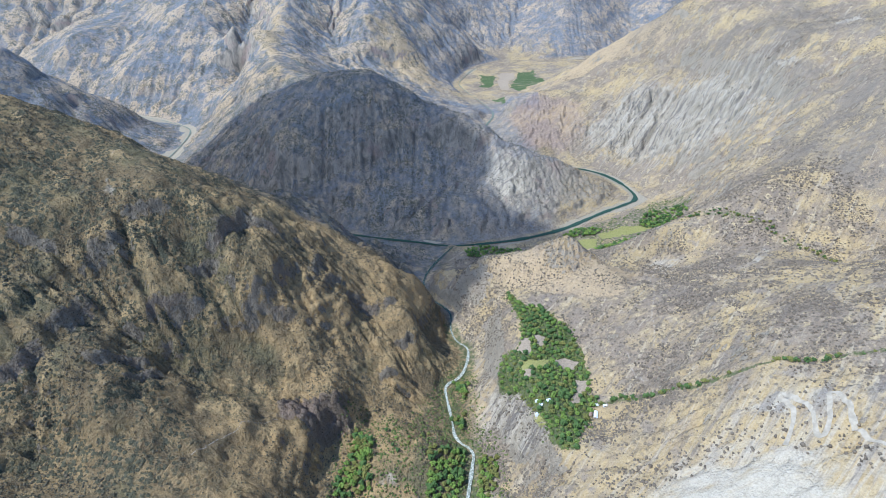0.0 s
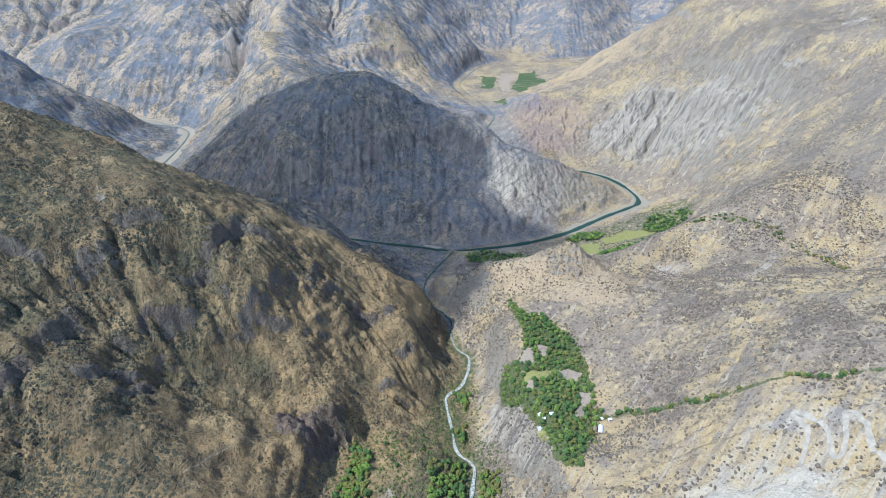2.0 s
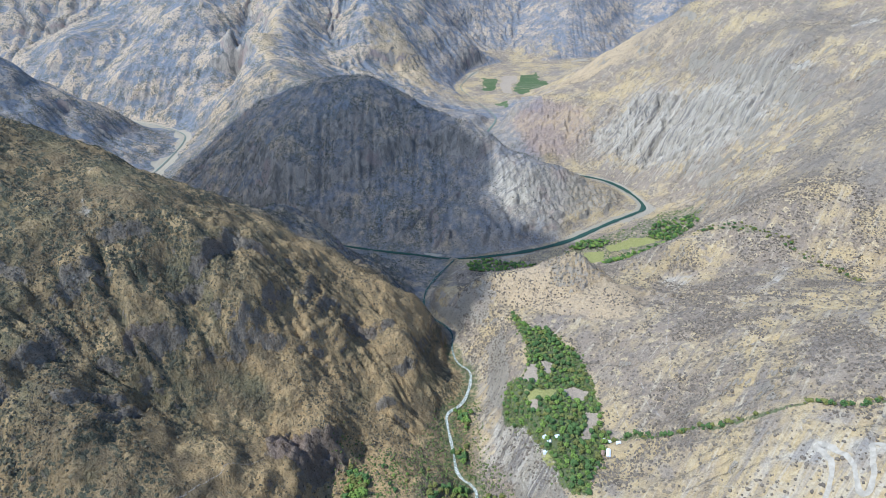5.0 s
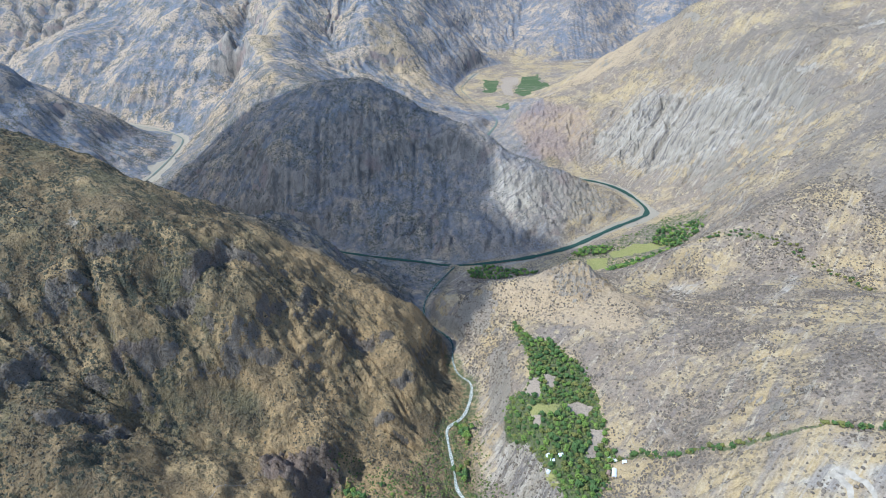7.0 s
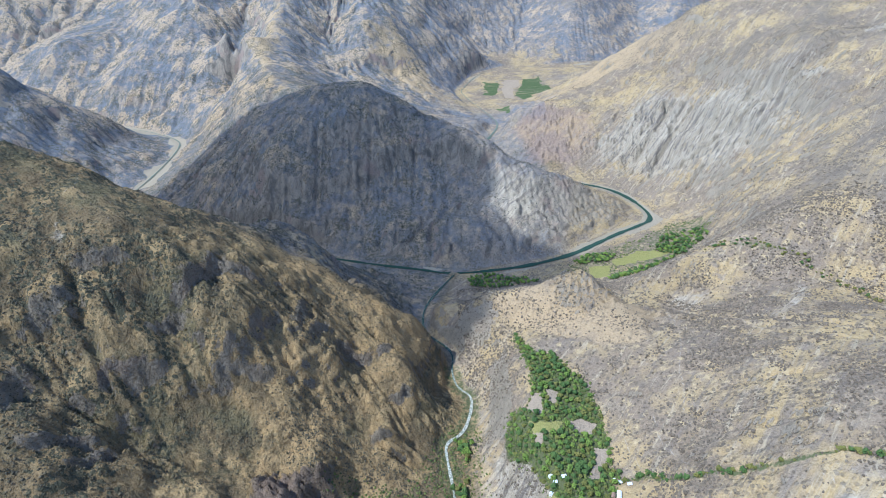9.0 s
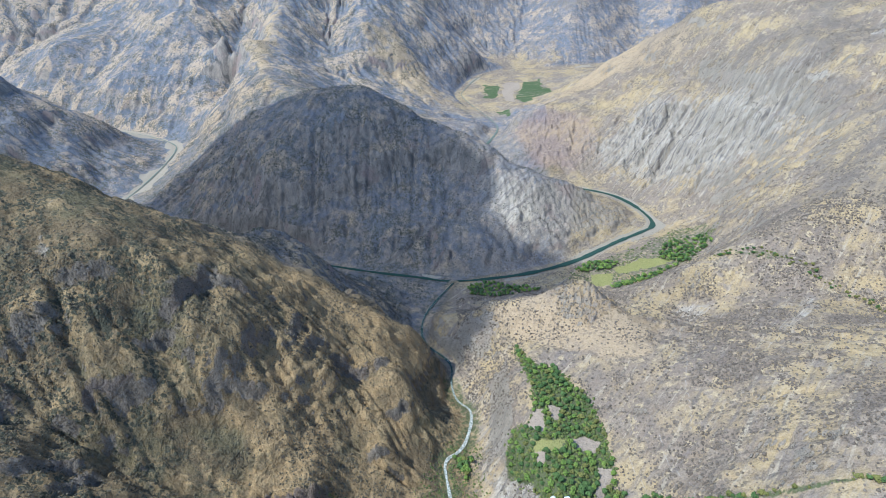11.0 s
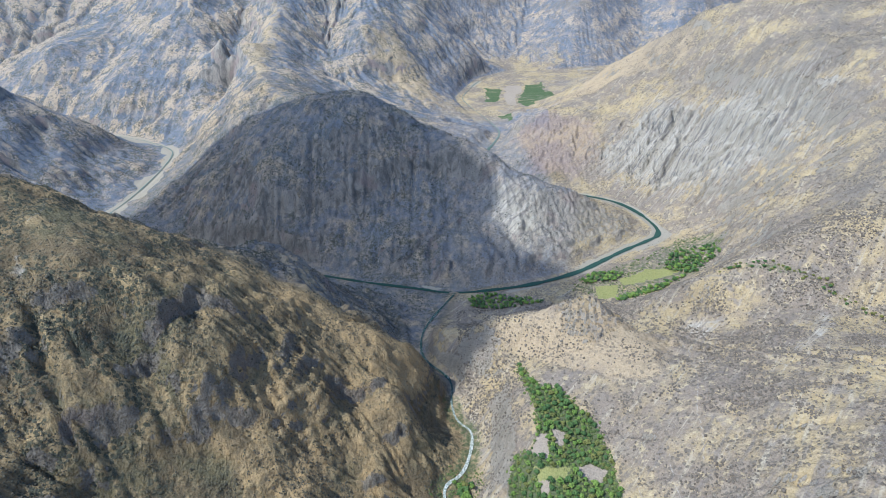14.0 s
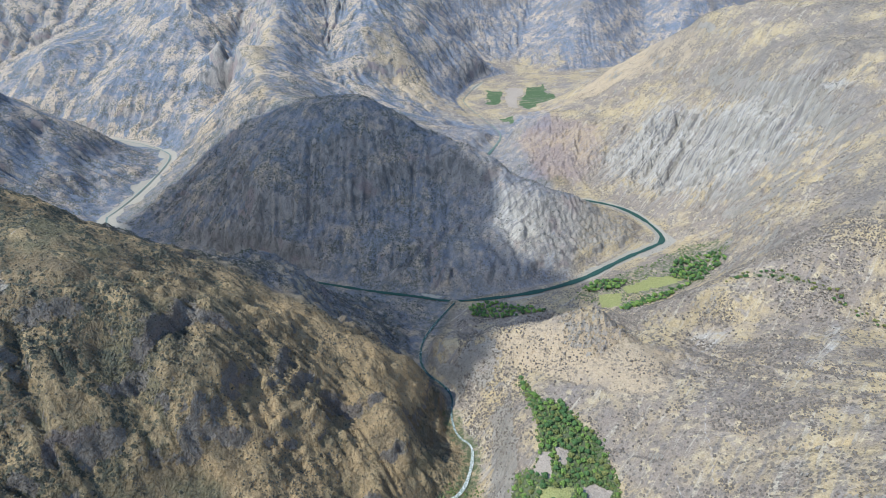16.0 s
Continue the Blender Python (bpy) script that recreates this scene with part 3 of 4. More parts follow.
    for k, (cx, cy, reach) in enumerate(CRAGS):
        near = np.flatnonzero(np.hypot(x - cx, y - cy) < 2.6 * reach)
        turn = 0.5 * math.sin(k * 2.4)
        dx, dy = math.cos(-0.75 + turn), math.sin(-0.75 + turn)
        run = (x[near] - cx) * dx + (y[near] - cy) * dy + bend[near]
        wide = (x[near] - cx) * -dy + (y[near] - cy) * dx
        here = np.exp(-(wide / (1.1 * reach)) ** 4 - (run / (0.8 * reach)) ** 2)
        h[near] -= 0.20 * reach * np.tanh(run / 3.0) * here
        face[near] = np.maximum(face[near], here * np.exp(-(run / 11) ** 2))
    h = h.reshape(shape)
    for size, amp, seed, sharp in ((64, 3.4, 13, 0.65), (30, 2.4, 23, 0.8), (14, 1.2, 33, 0.8)):
        sy, sx = np.gradient(h, YS, XS)
        length = np.hypot(sx, sy) + 1e-6
        g = zoned_gullies(x, y, (sx / length).ravel(), (sy / length).ravel(), size, seed, zones)
        g = (1 - sharp) * g + sharp * (0.75 - 1.9 * np.abs(g))
        part = amp * steep * rugged * np.where(over | eastern, 1.0, 0.65 + 0.8 * face) * (1 - (0.6 if size > 40 else 0.9) * distant) * (1 + (2.4 if size < 40 else 1.4) * flute)
        h = h + (g * part).reshape(shape)
    # crags: ledges and broken rock on the western hills
    h = h.ravel()
    crag = smooth(fractal(x, y, 200, 71, 5, 0.6), 0.0, 0.2) * steep * smooth(rugged, 0.5, 0.9) * (1 - 0.7 * smooth(y, 1420, 1600)) * (1 - smooth(y, 1750, 1900)) * (1 - 0.65 * smooth(h, 360, 460))
    lump = fractal(x, y, 85, 81, 5, 0.55)
    outcrop = smooth(lump, 0.04, 0.10) + smooth(lump, 0.17, 0.23) + smooth(lump, 0.30, 0.36)
    h = h + outcrop * 15 * 0.35 * (0.15 * steep * smooth(rugged, 0.5, 0.9) * (1 - distant) + 0.85 * crag)
    h = h + (0.20 - np.abs(fractal(x, y, 18, 91, 3))) * 10 * (np.where(eastern, 0.12, 0.40) * (1 - 0.7 * distant) * steep * rugged + 0.3 * crag)
    sy, sx = np.gradient(h.reshape(shape), YS, XS)
    length = np.hypot(sx, sy) + 1e-6
    columns = np.abs(zoned_gullies(x, y, (sx / length).ravel(), (sy / length).ravel(), 27, 95, zones))
    h = h + (0.5 - columns) * 19 * np.clip(inside(x, y, COLUMN_CLIFF, 8) + inside(x, y, GREY_CLIFF, 8) + 0.7 * inside(x, y, SPUR_ROCK, 12), 0, 1)
    zones = [(eastern, (-0.80, -0.60), 6.0)] + zones[1:]
    ribs = np.abs(zoned_gullies(x, y, (sx / length).ravel(), (sy / length).ravel(), 50, 97, zones))
    walls = np.clip(inside(x, y, PALE_WALL, 110) + 0.7 * inside(x, y, HILL_END, 40) + 0.6 * inside(x, y, RED_WALL, 40), 0, 1)
    h = h + (0.45 - ribs) * 20 * walls * smooth(d_river, 25, 90)
    # grey painted into the hollows between ribs, as the even sun hardly shades them
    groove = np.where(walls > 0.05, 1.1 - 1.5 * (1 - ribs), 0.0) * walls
    calm = (1 - flat) * np.minimum(smooth(d_river, 10, 60), smooth(d_stream, 5, 30))
    h = h + (fractal(x, y, 22, 41, 3) * 5.5 + fractal(x, y, 8, 46, 2) * 2.6 * (1 - distant)) * (0.3 + 0.7 * steep) * (0.4 + 0.6 * rugged) * calm
    # beds of the river and of the stream
    bank = smooth(d_river, 17, 60)
    h = np.maximum(h, z_river + 1.0) * bank + (z_river + 2.2 * smooth(d_river, 6, 16) - 1.6) * (1 - bank)
    bank = smooth(d_stream, 7, 26)
    h = np.maximum(h, z_stream - 3) * bank + (z_stream + 2.0 * smooth(d_stream, 4, 10) - 1.5) * (1 - bank)
    rise = h.reshape(shape)
    sy, sx = np.gradient(rise, YS, XS)
    slope = np.hypot(sx, sy).ravel()
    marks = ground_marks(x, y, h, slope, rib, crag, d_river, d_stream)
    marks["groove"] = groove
    marks["rock"] = np.maximum(marks["rock"], 0.75 * face)
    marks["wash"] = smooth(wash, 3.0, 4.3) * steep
    verts = np.column_stack([x, y, h]).astype(np.float32)
    r, c = shape
    idx = np.arange(r * c).reshape(r, c)
    quads = np.stack([idx[:-1, :-1], idx[:-1, 1:], idx[1:, 1:], idx[1:, :-1]], -1).reshape(-1, 4)
    me = bpy.data.meshes.new("ground")
    me.vertices.add(len(verts))
    me.vertices.foreach_set("co", verts.ravel())
    me.loops.add(quads.size)
    me.loops.foreach_set("vertex_index", quads.ravel().astype(np.int32))
    me.polygons.add(len(quads))
    me.polygons.foreach_set("loop_start", np.arange(0, quads.size, 4, dtype=np.int32))
    me.polygons.foreach_set("use_smooth", np.ones(len(quads), bool))
    me.update(calc_edges=True)
    for name, values in marks.items():
        me.attributes.new(name, "FLOAT", "POINT").data.foreach_set("value", values.astype(np.float32))
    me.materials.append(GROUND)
    ob = tagged(new("ground", me), "bare dry mountain slopes of tan soil, rock and scrub", "ground", kind="structure")
    return ob, rise


def inside(x, y, ring, soft):
    """1 inside the ring in plan, 0 outside, with a soft edge."""
    xs, ys = [p[0] for p in ring], [p[1] for p in ring]
    near = np.flatnonzero((x > min(xs) - soft) & (x < max(xs) + soft) & (y > min(ys) - soft) & (y < max(ys) + soft))
    out, px, py = np.zeros(x.shape), x[near], y[near]
    hit = np.zeros(px.shape, bool)
    for (ax, ay), (bx, by) in zip(ring, ring[1:] + ring[:1]):
        hit ^= ((ay > py) != (by > py)) & (px < (bx - ax) * (py - ay) / (by - ay + 1e-9) + ax)
    d, _ = line_distance(px, py, [(*p, 0) for p in ring + ring[:1]])
    out[near] = smooth(np.where(hit, d, -d), -soft, soft)
    return out


def beside(x, y, line, reach):
    """The distance in plan to a line, told only as far as reach."""
    xs, ys = [p[0] for p in line], [p[1] for p in line]
    near = np.flatnonzero((x > min(xs) - reach) & (x < max(xs) + reach) & (y > min(ys) - reach) & (y < max(ys) + reach))
    out = np.full(x.shape, 1e6)
    out[near] = line_distance(x[near], y[near], line)[0]
    return out


ORCHARD = [(136, 1034), (160, 949), (192, 937), (215, 883), (236, 853), (240, 791), (241, 755), (239, 715), (230, 680), (243, 665), (223, 640), (214, 610), (194, 577), (181, 542),
           (164, 557), (151, 577), (153, 607), (140, 646), (123, 701), (97, 741), (97, 770), (107, 809), (131, 804), (146, 838), (147, 889), (138, 981)]
BENCH = [(300, 1400), (420, 1480), (560, 1560), (650, 1640), (730, 1620), (720, 1520), (640, 1440), (560, 1400), (470, 1370), (380, 1345)]
FAR_FIELDS = [(120, 3000), (200, 3350), (420, 3420), (560, 3200), (540, 3040), (430, 2900), (300, 2880), (230, 2750), (150, 2880)]
SCREE = [(375, 437), (384, 426), (390, 405), (400, 330), (380, 250), (250, 300), (200, 400), (237, 436), (289, 448), (341, 444)]
COLUMN_CLIFF = [(-256, 650), (-213, 665), (-165, 685), (-140, 655), (-190, 615), (-243, 612)]
GREY_CLIFF = [(85, 745), (117, 722), (145, 640), (155, 580), (116, 590), (88, 690)]
PALE_WALL = [(520, 2180), (760, 2300), (960, 2100), (1060, 1900), (980, 1740), (800, 1780), (680, 1930), (560, 2040)]
HILL_END = [(230, 1720), (430, 1800), (580, 1760), (540, 1650), (380, 1580), (220, 1500), (160, 1560)]
SPUR_ROCK = [(210, 1120), (290, 1150), (345, 1120), (330, 1060), (270, 1010), (225, 1050)]
BOWL_WALL = [(380, 1190), (480, 1225), (560, 1200), (520, 1130), (400, 1130)]
RED_WALL = [(250, 2400), (400, 2480), (560, 2330), (560, 2150), (440, 2040), (300, 2080)]
WHITE_FACE = [(110, 1740), (215, 1715), (270, 1600), (180, 1560), (130, 1640)]
STRAW = [[(60, 1120), (200, 1135), (330, 1110), (430, 1040), (330, 900), (230, 960), (120, 1050)], [(1000, 2600), (800, 2860), (560, 2760), (400, 2680), (560, 2600), (780, 2560), (900, 2480)]]
FAR_GRASS = [[(-60, 2720), (-330, 2850), (-420, 3080), (-250, 3200), (-60, 3050), (40, 2850)], [(-640, 2400), (-760, 2450), (-860, 2750), (-850, 3150), (-740, 3150), (-690, 2750)]]
STRAW_RIB = [(-580, 2170, 0), (-617, 2232, 0), (-640, 2290, 0)]
PALE_SLOPE = [(230, 520), (330, 520), (400, 520), (480, 470), (520, 380), (450, 250), (250, 250), (180, 420)]
MEADOWS = [[(134, 772), (182, 770), (174, 746), (136, 752)], [(138, 637), (148, 638), (155, 607), (146, 608)],
           [(479, 1455), (513, 1479), (611, 1479), (573, 1450), (514, 1432), (439, 1408), (431, 1430)], [(370, 1403), (425, 1407), (408, 1353), (363, 1342)]]
TILLED = [[(189, 769), (212, 777), (232, 763), (220, 743), (192, 751)], [(167, 842), (186, 835), (178, 808), (168, 811)], [(130, 800), (145, 834), (160, 832), (154, 782)],
          [(135, 755), (149, 746), (144, 719), (136, 727)], [(217, 718), (236, 712), (228, 683), (213, 685)], [(196, 655), (208, 681), (219, 684), (211, 655)],
          [(285, 3215), (370, 3205), (336, 2886), (272, 2891)], [(377, 2718), (499, 2684), (457, 2626)]]
CROPS = [[(399, 3217), (496, 3297), (538, 3107), (491, 2880), (383, 2890), (361, 2998)], [(195, 3216), (258, 3165), (250, 2978), (190, 3005)], [(246, 2800), (290, 2750), (275, 2645), (234, 2670)]]
ROAD = [(394, 499, 0), (403, 486, 0), (409, 467, 0), (399, 438, 0), (404, 431, 0), (415, 446, 0), (423, 466, 0), (425, 475, 0), (431, 470, 0), (433, 451, 0), (426, 425, 0), (434, 408, 0), (446, 392, 0), (470, 370, 0)]
ROAD_BRANCH = [(390, 497, 0), (395, 484, 0), (395, 471, 0), (382, 450, 0), (372, 438, 0)]
TRAILS = [[(594, 857, 0), (559, 757, 0), (563, 722, 0), (536, 633, 0), (535, 578, 0)], [(439, 1077, 0), (410, 952, 0), (389, 883, 0), (364, 824, 0), (354, 774, 0), (338, 727, 0)],
          [(422, 1118, 0), (464, 1086, 0), (487, 997, 0), (504, 923, 0), (508, 860, 0), (512, 834, 0)], [(-324, 505, 0), (-294, 551, 0), (-257, 593, 0), (-237, 622, 0)],
          [(-538, 936, 0), (-527, 915, 0), (-518, 865, 0)], [(260, 740, 0), (263, 690, 0), (268, 655, 0)], [(308, 760, 0), (300, 700, 0), (310, 640, 0), (300, 615, 0)], [(400, 500, 0), (385, 540, 0)], [(440, 486, 0), (425, 510, 0), (400, 540, 0)]]
SCARS = [[(679, 1066), (686, 1048), (625, 966), (553, 910), (547, 921), (592, 962)], [(458, 1115), (488, 1131), (544, 1120), (476, 1056)], [(372, 498), (392, 503), (402, 490), (385, 480)],
         [(412, 486), (430, 482), (428, 468), (415, 473)], [(-520, 818), (-505, 822), (-468, 764), (-480, 760)], [(-92, 585), (-66, 570), (-62, 548), (-100, 548)], [(1060, 1905), (1110, 1890), (1100, 1850), (1060, 1860)], [(1250, 1990), (1330, 2000), (1310, 1940), (1250, 1940)]]


CRAGS = [(-445, 782, 30), (-347, 825, 42), (-310, 859, 34), (-483, 714, 30), (-369, 763, 32), (-391, 696, 34), (-296, 747, 26), (-261, 762, 26), (-225, 880, 26), (-196, 875, 28), (-147, 889, 34), (-102, 918, 24), (-73, 853, 26), (-439, 598, 38), (-407, 595, 30), (-557, 690, 30), (-498, 623, 34), (-525, 549, 36), (-94, 768, 22), (-395, 1029, 20), (330, 1575, 26), (420, 1625, 30), (500, 1668, 26), (235, 1515, 26), (120, 1480, 26), (-10, 1462, 24), (-130, 1490, 26), (210, 1610, 30), (300, 1650, 24), (-330, 1560, 30), (-480, 1600, 30), (-230, 1640, 30), (40, 1600, 30)]          # rock faces of the western and middle hills: x, y, reach
HEDGE = [(227, 653, 0), (256, 650, 0), (271, 647, 0), (284, 623, 0), (315, 604, 0), (337, 588, 0), (366, 573, 0), (389, 560, 0), (412, 553, 0), (427, 545, 0), (436, 534, 0), (450, 528, 0), (469, 521, 0), (492, 509, 0), (540, 490, 0)]
GREEN_LINE = [(560, 1225, 0), (597, 1224, 0), (642, 1190, 0), (678, 1155, 0), (710, 1117, 0), (738, 1075, 0), (760, 1052, 0), (800, 1010, 0)]
BARS = [[(640, 1740), (655, 1690), (600, 1640), (520, 1595), (575, 1665)], [(150, 1410), (250, 1440), (247, 1433), (160, 1403)]]


def any_of(x, y, rings, soft):
    return np.clip(sum(inside(x, y, r, soft) for r in rings), 0, 1)


def terraces(x, y):
    return np.clip(inside(x, y, ORCHARD, 14) + inside(x, y, BENCH, 20) + inside(x, y, FAR_FIELDS, 80), 0, 1)


def side(x, y):
    """Metres east of the stream and the river."""
    return x - np.interp(y, [0, 545, 900, 1150, 1400, 1500, 1950, 2300, 5000], [20, 36, 40, -30, 20, 330, 420, 330, 200])


def ruggedness(x, y):
    """How broken the slopes are: the western hills most, the near eastern slope least."""
    east = smooth(side(x, y), -10, 60)
    return 1 - east * (0.45 - 0.25 * smooth(y, 1500, 1900))


def ground_marks(x, y, h, slope, ridge, crag, d_river, d_stream):
    wob = 40 * fractal(x, y, 90, 61, 3)
    east = smooth(side(x, y) + wob * 0.2, -8, 25)
    # the lower end of the middle hill is ashy too
    east = np.maximum(east, smooth(x + wob, -60, 160) * smooth(y, 1400, 1460) * (1 - smooth(y, 2000, 2100)))
    east = np.maximum(east, np.maximum(inside(x, y, FAR_FIELDS, 60), smooth(y + wob, 1960, 2150) * smooth(x + wob, -150, 20)))
    # far: how strongly the blue haze tint is painted into the ground colour
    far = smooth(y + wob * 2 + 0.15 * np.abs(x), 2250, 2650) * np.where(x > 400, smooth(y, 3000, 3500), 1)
    # the dim west range takes the same painted tint
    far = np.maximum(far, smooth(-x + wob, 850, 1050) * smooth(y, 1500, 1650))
    # middle hill and ground behind the west crest: their shade's dark blue, painted too
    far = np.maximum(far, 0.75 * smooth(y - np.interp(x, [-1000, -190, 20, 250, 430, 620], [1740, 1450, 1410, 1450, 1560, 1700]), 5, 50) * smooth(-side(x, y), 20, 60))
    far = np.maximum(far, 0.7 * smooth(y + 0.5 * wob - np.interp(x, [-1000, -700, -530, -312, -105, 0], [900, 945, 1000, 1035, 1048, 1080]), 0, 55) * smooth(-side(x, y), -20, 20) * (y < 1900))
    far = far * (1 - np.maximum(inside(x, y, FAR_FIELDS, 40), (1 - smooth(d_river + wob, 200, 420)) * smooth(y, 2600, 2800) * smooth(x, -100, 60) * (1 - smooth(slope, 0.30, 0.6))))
    rock = smooth(slope, np.where(east + far > 0.5, 1.0, 1.6), np.where(east + far > 0.5, 1.7, 2.7)) * np.where(east + far > 0.5, 1.0, 0.62) + 0.10 * crag + 0.5 * inside(x, y, HILL_END, 60) + 0.6 * inside(x, y, COLUMN_CLIFF, 10) + 0.35 * (inside(x, y, SPUR_ROCK, 15) + inside(x, y, BOWL_WALL, 15))
    scree = inside(x, y, SCREE, 60)
    red = inside(x, y, RED_WALL, 60) + 0.7 * inside(x, y, COLUMN_CLIFF, 10)
    pale = 0.62 * any_of(x, y, SCARS, 12) + 0.88 * inside(x, y, PALE_WALL, 130) + 0.8 * inside(x, y, WHITE_FACE, 70) + 0.22 * inside(x, y, HILL_END, 40) + 1.0 * inside(x, y, GREY_CLIFF, 8)
    pale = pale + 0.45 * smooth(side(x, y), 15, 30) * (1 - smooth(side(x, y), 45, 75)) * smooth(y, 640, 700) * (1 - smooth(y, 1000, 1060))
    pale = pale + 0.5 * inside(x, y, PALE_SLOPE, 90)
    orchard = inside(x, y, ORCHARD, 8)
    meadow, tilled, crop = any_of(x, y, MEADOWS, 7), any_of(x, y, TILLED[:6], 5) + any_of(x + 1.2 * wob, y + 3.0 * wob, TILLED[6:], 12), any_of(x + 1.2 * wob, y + 3.0 * wob, CROPS, 12)
    green = np.clip(orchard + 0.56 * inside(x, y, BENCH, 12), 0, 1)
    green = np.maximum(green, 0.62 * (1 - smooth(d_stream, 12, 30)) * (1 - smooth(y, 1000, 1100)))
    green = np.maximum(green, 0.7 * (1 - smooth(beside(x, y, HEDGE, 40) + 0.1 * wob, 2, 7)))
    green = np.maximum(green, 0.55 * (1 - smooth(beside(x, y, GREEN_LINE, 60) + 0.4 * wob, 4, 16)))
    bush = np.clip(1 - scree - 0.6 * pale, 0, 1)
    # grass thins the scrub towards the crest and the gorge side of the western hill
    # its straw colour also lightens the gorge flank that the sun leaves dim
    grassy_lift = (1 - east) * (1 - smooth(y, 1150, 1300)) * np.clip(smooth(x + wob, -420, -220) * (1 - smooth(x, -60, -10)) + 0.35 * smooth(h + wob, 380, 440) * smooth(x, -600, -450), 0, 1)
    # denser scrub tones down the bright left slope in colour
    bush = bush * (1 - 0.5 * grassy_lift) * (1 + 1.5 * (1 - east) * (1 - grassy_lift) * smooth(-x, 220, 420) * (1 - smooth(y, 1150, 1300)))
    trail = np.zeros_like(x)
    for line in TRAILS:
        trail = np.maximum(trail, 0.52 * (1 - smooth(beside(x, y, rounded(line), 6), 0.6, 3.4)))
    gravel = 0.8 * (1 - smooth(d_river + 0.3 * wob, 9, 20)) * smooth(fractal(x, y, 150, 77, 2), 0.06, 0.24)
    gravel = np.maximum(gravel, 0.95 * (1 - smooth(d_river + wob * 1.3, 6, 28)) * smooth(-x, 780, 900))
    gravel = np.maximum(gravel, 0.85 * (1 - smooth(d_river + 0.35 * wob, 13, 24)) * smooth(x, 260, 420) * (1 - smooth(y, 1900, 2000)))
    gravel = np.maximum(gravel, any_of(x, y, BARS, 5))
    rib = np.clip(ridge, -1, 1) * (1 - 0.5 * east) * (1 - 0.6 * smooth(y, 1250, 1400) * (1 - smooth(y, 2050, 2300))) - 0.45 * smooth(-x + wob, 230, 420) * (1 - smooth(y, 1050, 1250))
    straw = np.clip(any_of(x, y, STRAW, 45) + 0.6 * (1 - smooth(beside(x, y, STRAW_RIB, 130) + wob, 20, 80)) + 0.85 * any_of(x, y, FAR_GRASS, 110) + 0.70 * grassy_lift + 0.6 * (1 - smooth(beside(x, y, LANDFORMS["west_hill_crest"][4:], 80) + 0.6 * wob, 8, 62)) * (1 - far), 0, 1)
    bush = bush * (1 - 0.25 * straw * east)
    bush = bush + 0.9 * east * smooth(h + wob, 190, 330) * smooth(y, 850, 1100) * smooth(fractal(x, y, 240, 131, 4), -0.12, 0.2)
    return {"east": east, "far": far, "rock": rock, "scree": scree, "pale": pale, "green": green, "bush": bush, "trail": trail, "rib": rib, "red": red, "straw": straw,
            "crop": crop, "tilled": tilled, "meadow": meadow, "gravel": gravel}


ground, RISE = build_ground()


def at(x, y):
    """The height of the built ground."""
    i = min(max(int(np.searchsorted(XS, x)) - 1, 0), len(XS) - 2)
    j = min(max(int(np.searchsorted(YS, y)) - 1, 0), len(YS) - 2)
    u, v = (x - XS[i]) / (XS[i + 1] - XS[i]), (y - YS[j]) / (YS[j + 1] - YS[j])
    a, b, c, d = RISE[j, i], RISE[j, i + 1], RISE[j + 1, i], RISE[j + 1, i + 1]
    return float((a * (1 - u) + b * u) * (1 - v) + (c * (1 - u) + d * u) * v)


def ribbon(name, line, width, material, label, seed):
    """A sheet of water along a line."""
    pts = along([tuple(p) for p in line], 6.0)
    way = np.gradient(pts[:, :2], axis=0)
    way /= np.linalg.norm(way, axis=1)[:, None] + 1e-9
    side = np.column_stack([-way[:, 1], way[:, 0]])
    half = width / 2 * (1 - 0.35 * smooth(200 - pts[:, 0], 0, 200)) * (1 - 0.40 * smooth(-pts[:, 0], 500, 900)) * (1 - 0.65 * smooth(pts[:, 1], 2300, 2700)) * (1 - 0.95 * smooth(pts[:, 1], 3250, 3550)) * (1 + 0.7 * fractal(np.arange(len(pts)) * 6.0, np.zeros(len(pts)), 40, seed, 3))
    bm = bmesh.new()
    rows = []
    for p, s, w in zip(pts, side, half):
        rows.append([bm.verts.new((p[0] + s[0] * k * w, p[1] + s[1] * k * w, p[2])) for k in (-1, -0.4, 0.4, 1)])
    for a, b in zip(rows, rows[1:]):
        for k in range(3):
            bm.faces.new((a[k], a[k + 1], b[k + 1], b[k]))
    bmesh.ops.recalc_face_normals(bm, faces=bm.faces)
    me = bpy.data.meshes.new(name)
    bm.to_mesh(me)
    bm.free()
    me.materials.append(material)
    return tagged(new(name, me), label, "water", kind="structure")


ribbon("water_river", RIVER_LINE, 12.5, RIVER_WATER, "green river winding between gravel banks", 5)
ribbon("water_river_upper", UPSTREAM_LINE, 8, RIVER_WATER, "far upper reach of the green river", 6)
ribbon("water_stream", STREAM_LINE, 7.2, RAPIDS_WATER, "white-water mountain stream in a gorge", 7)


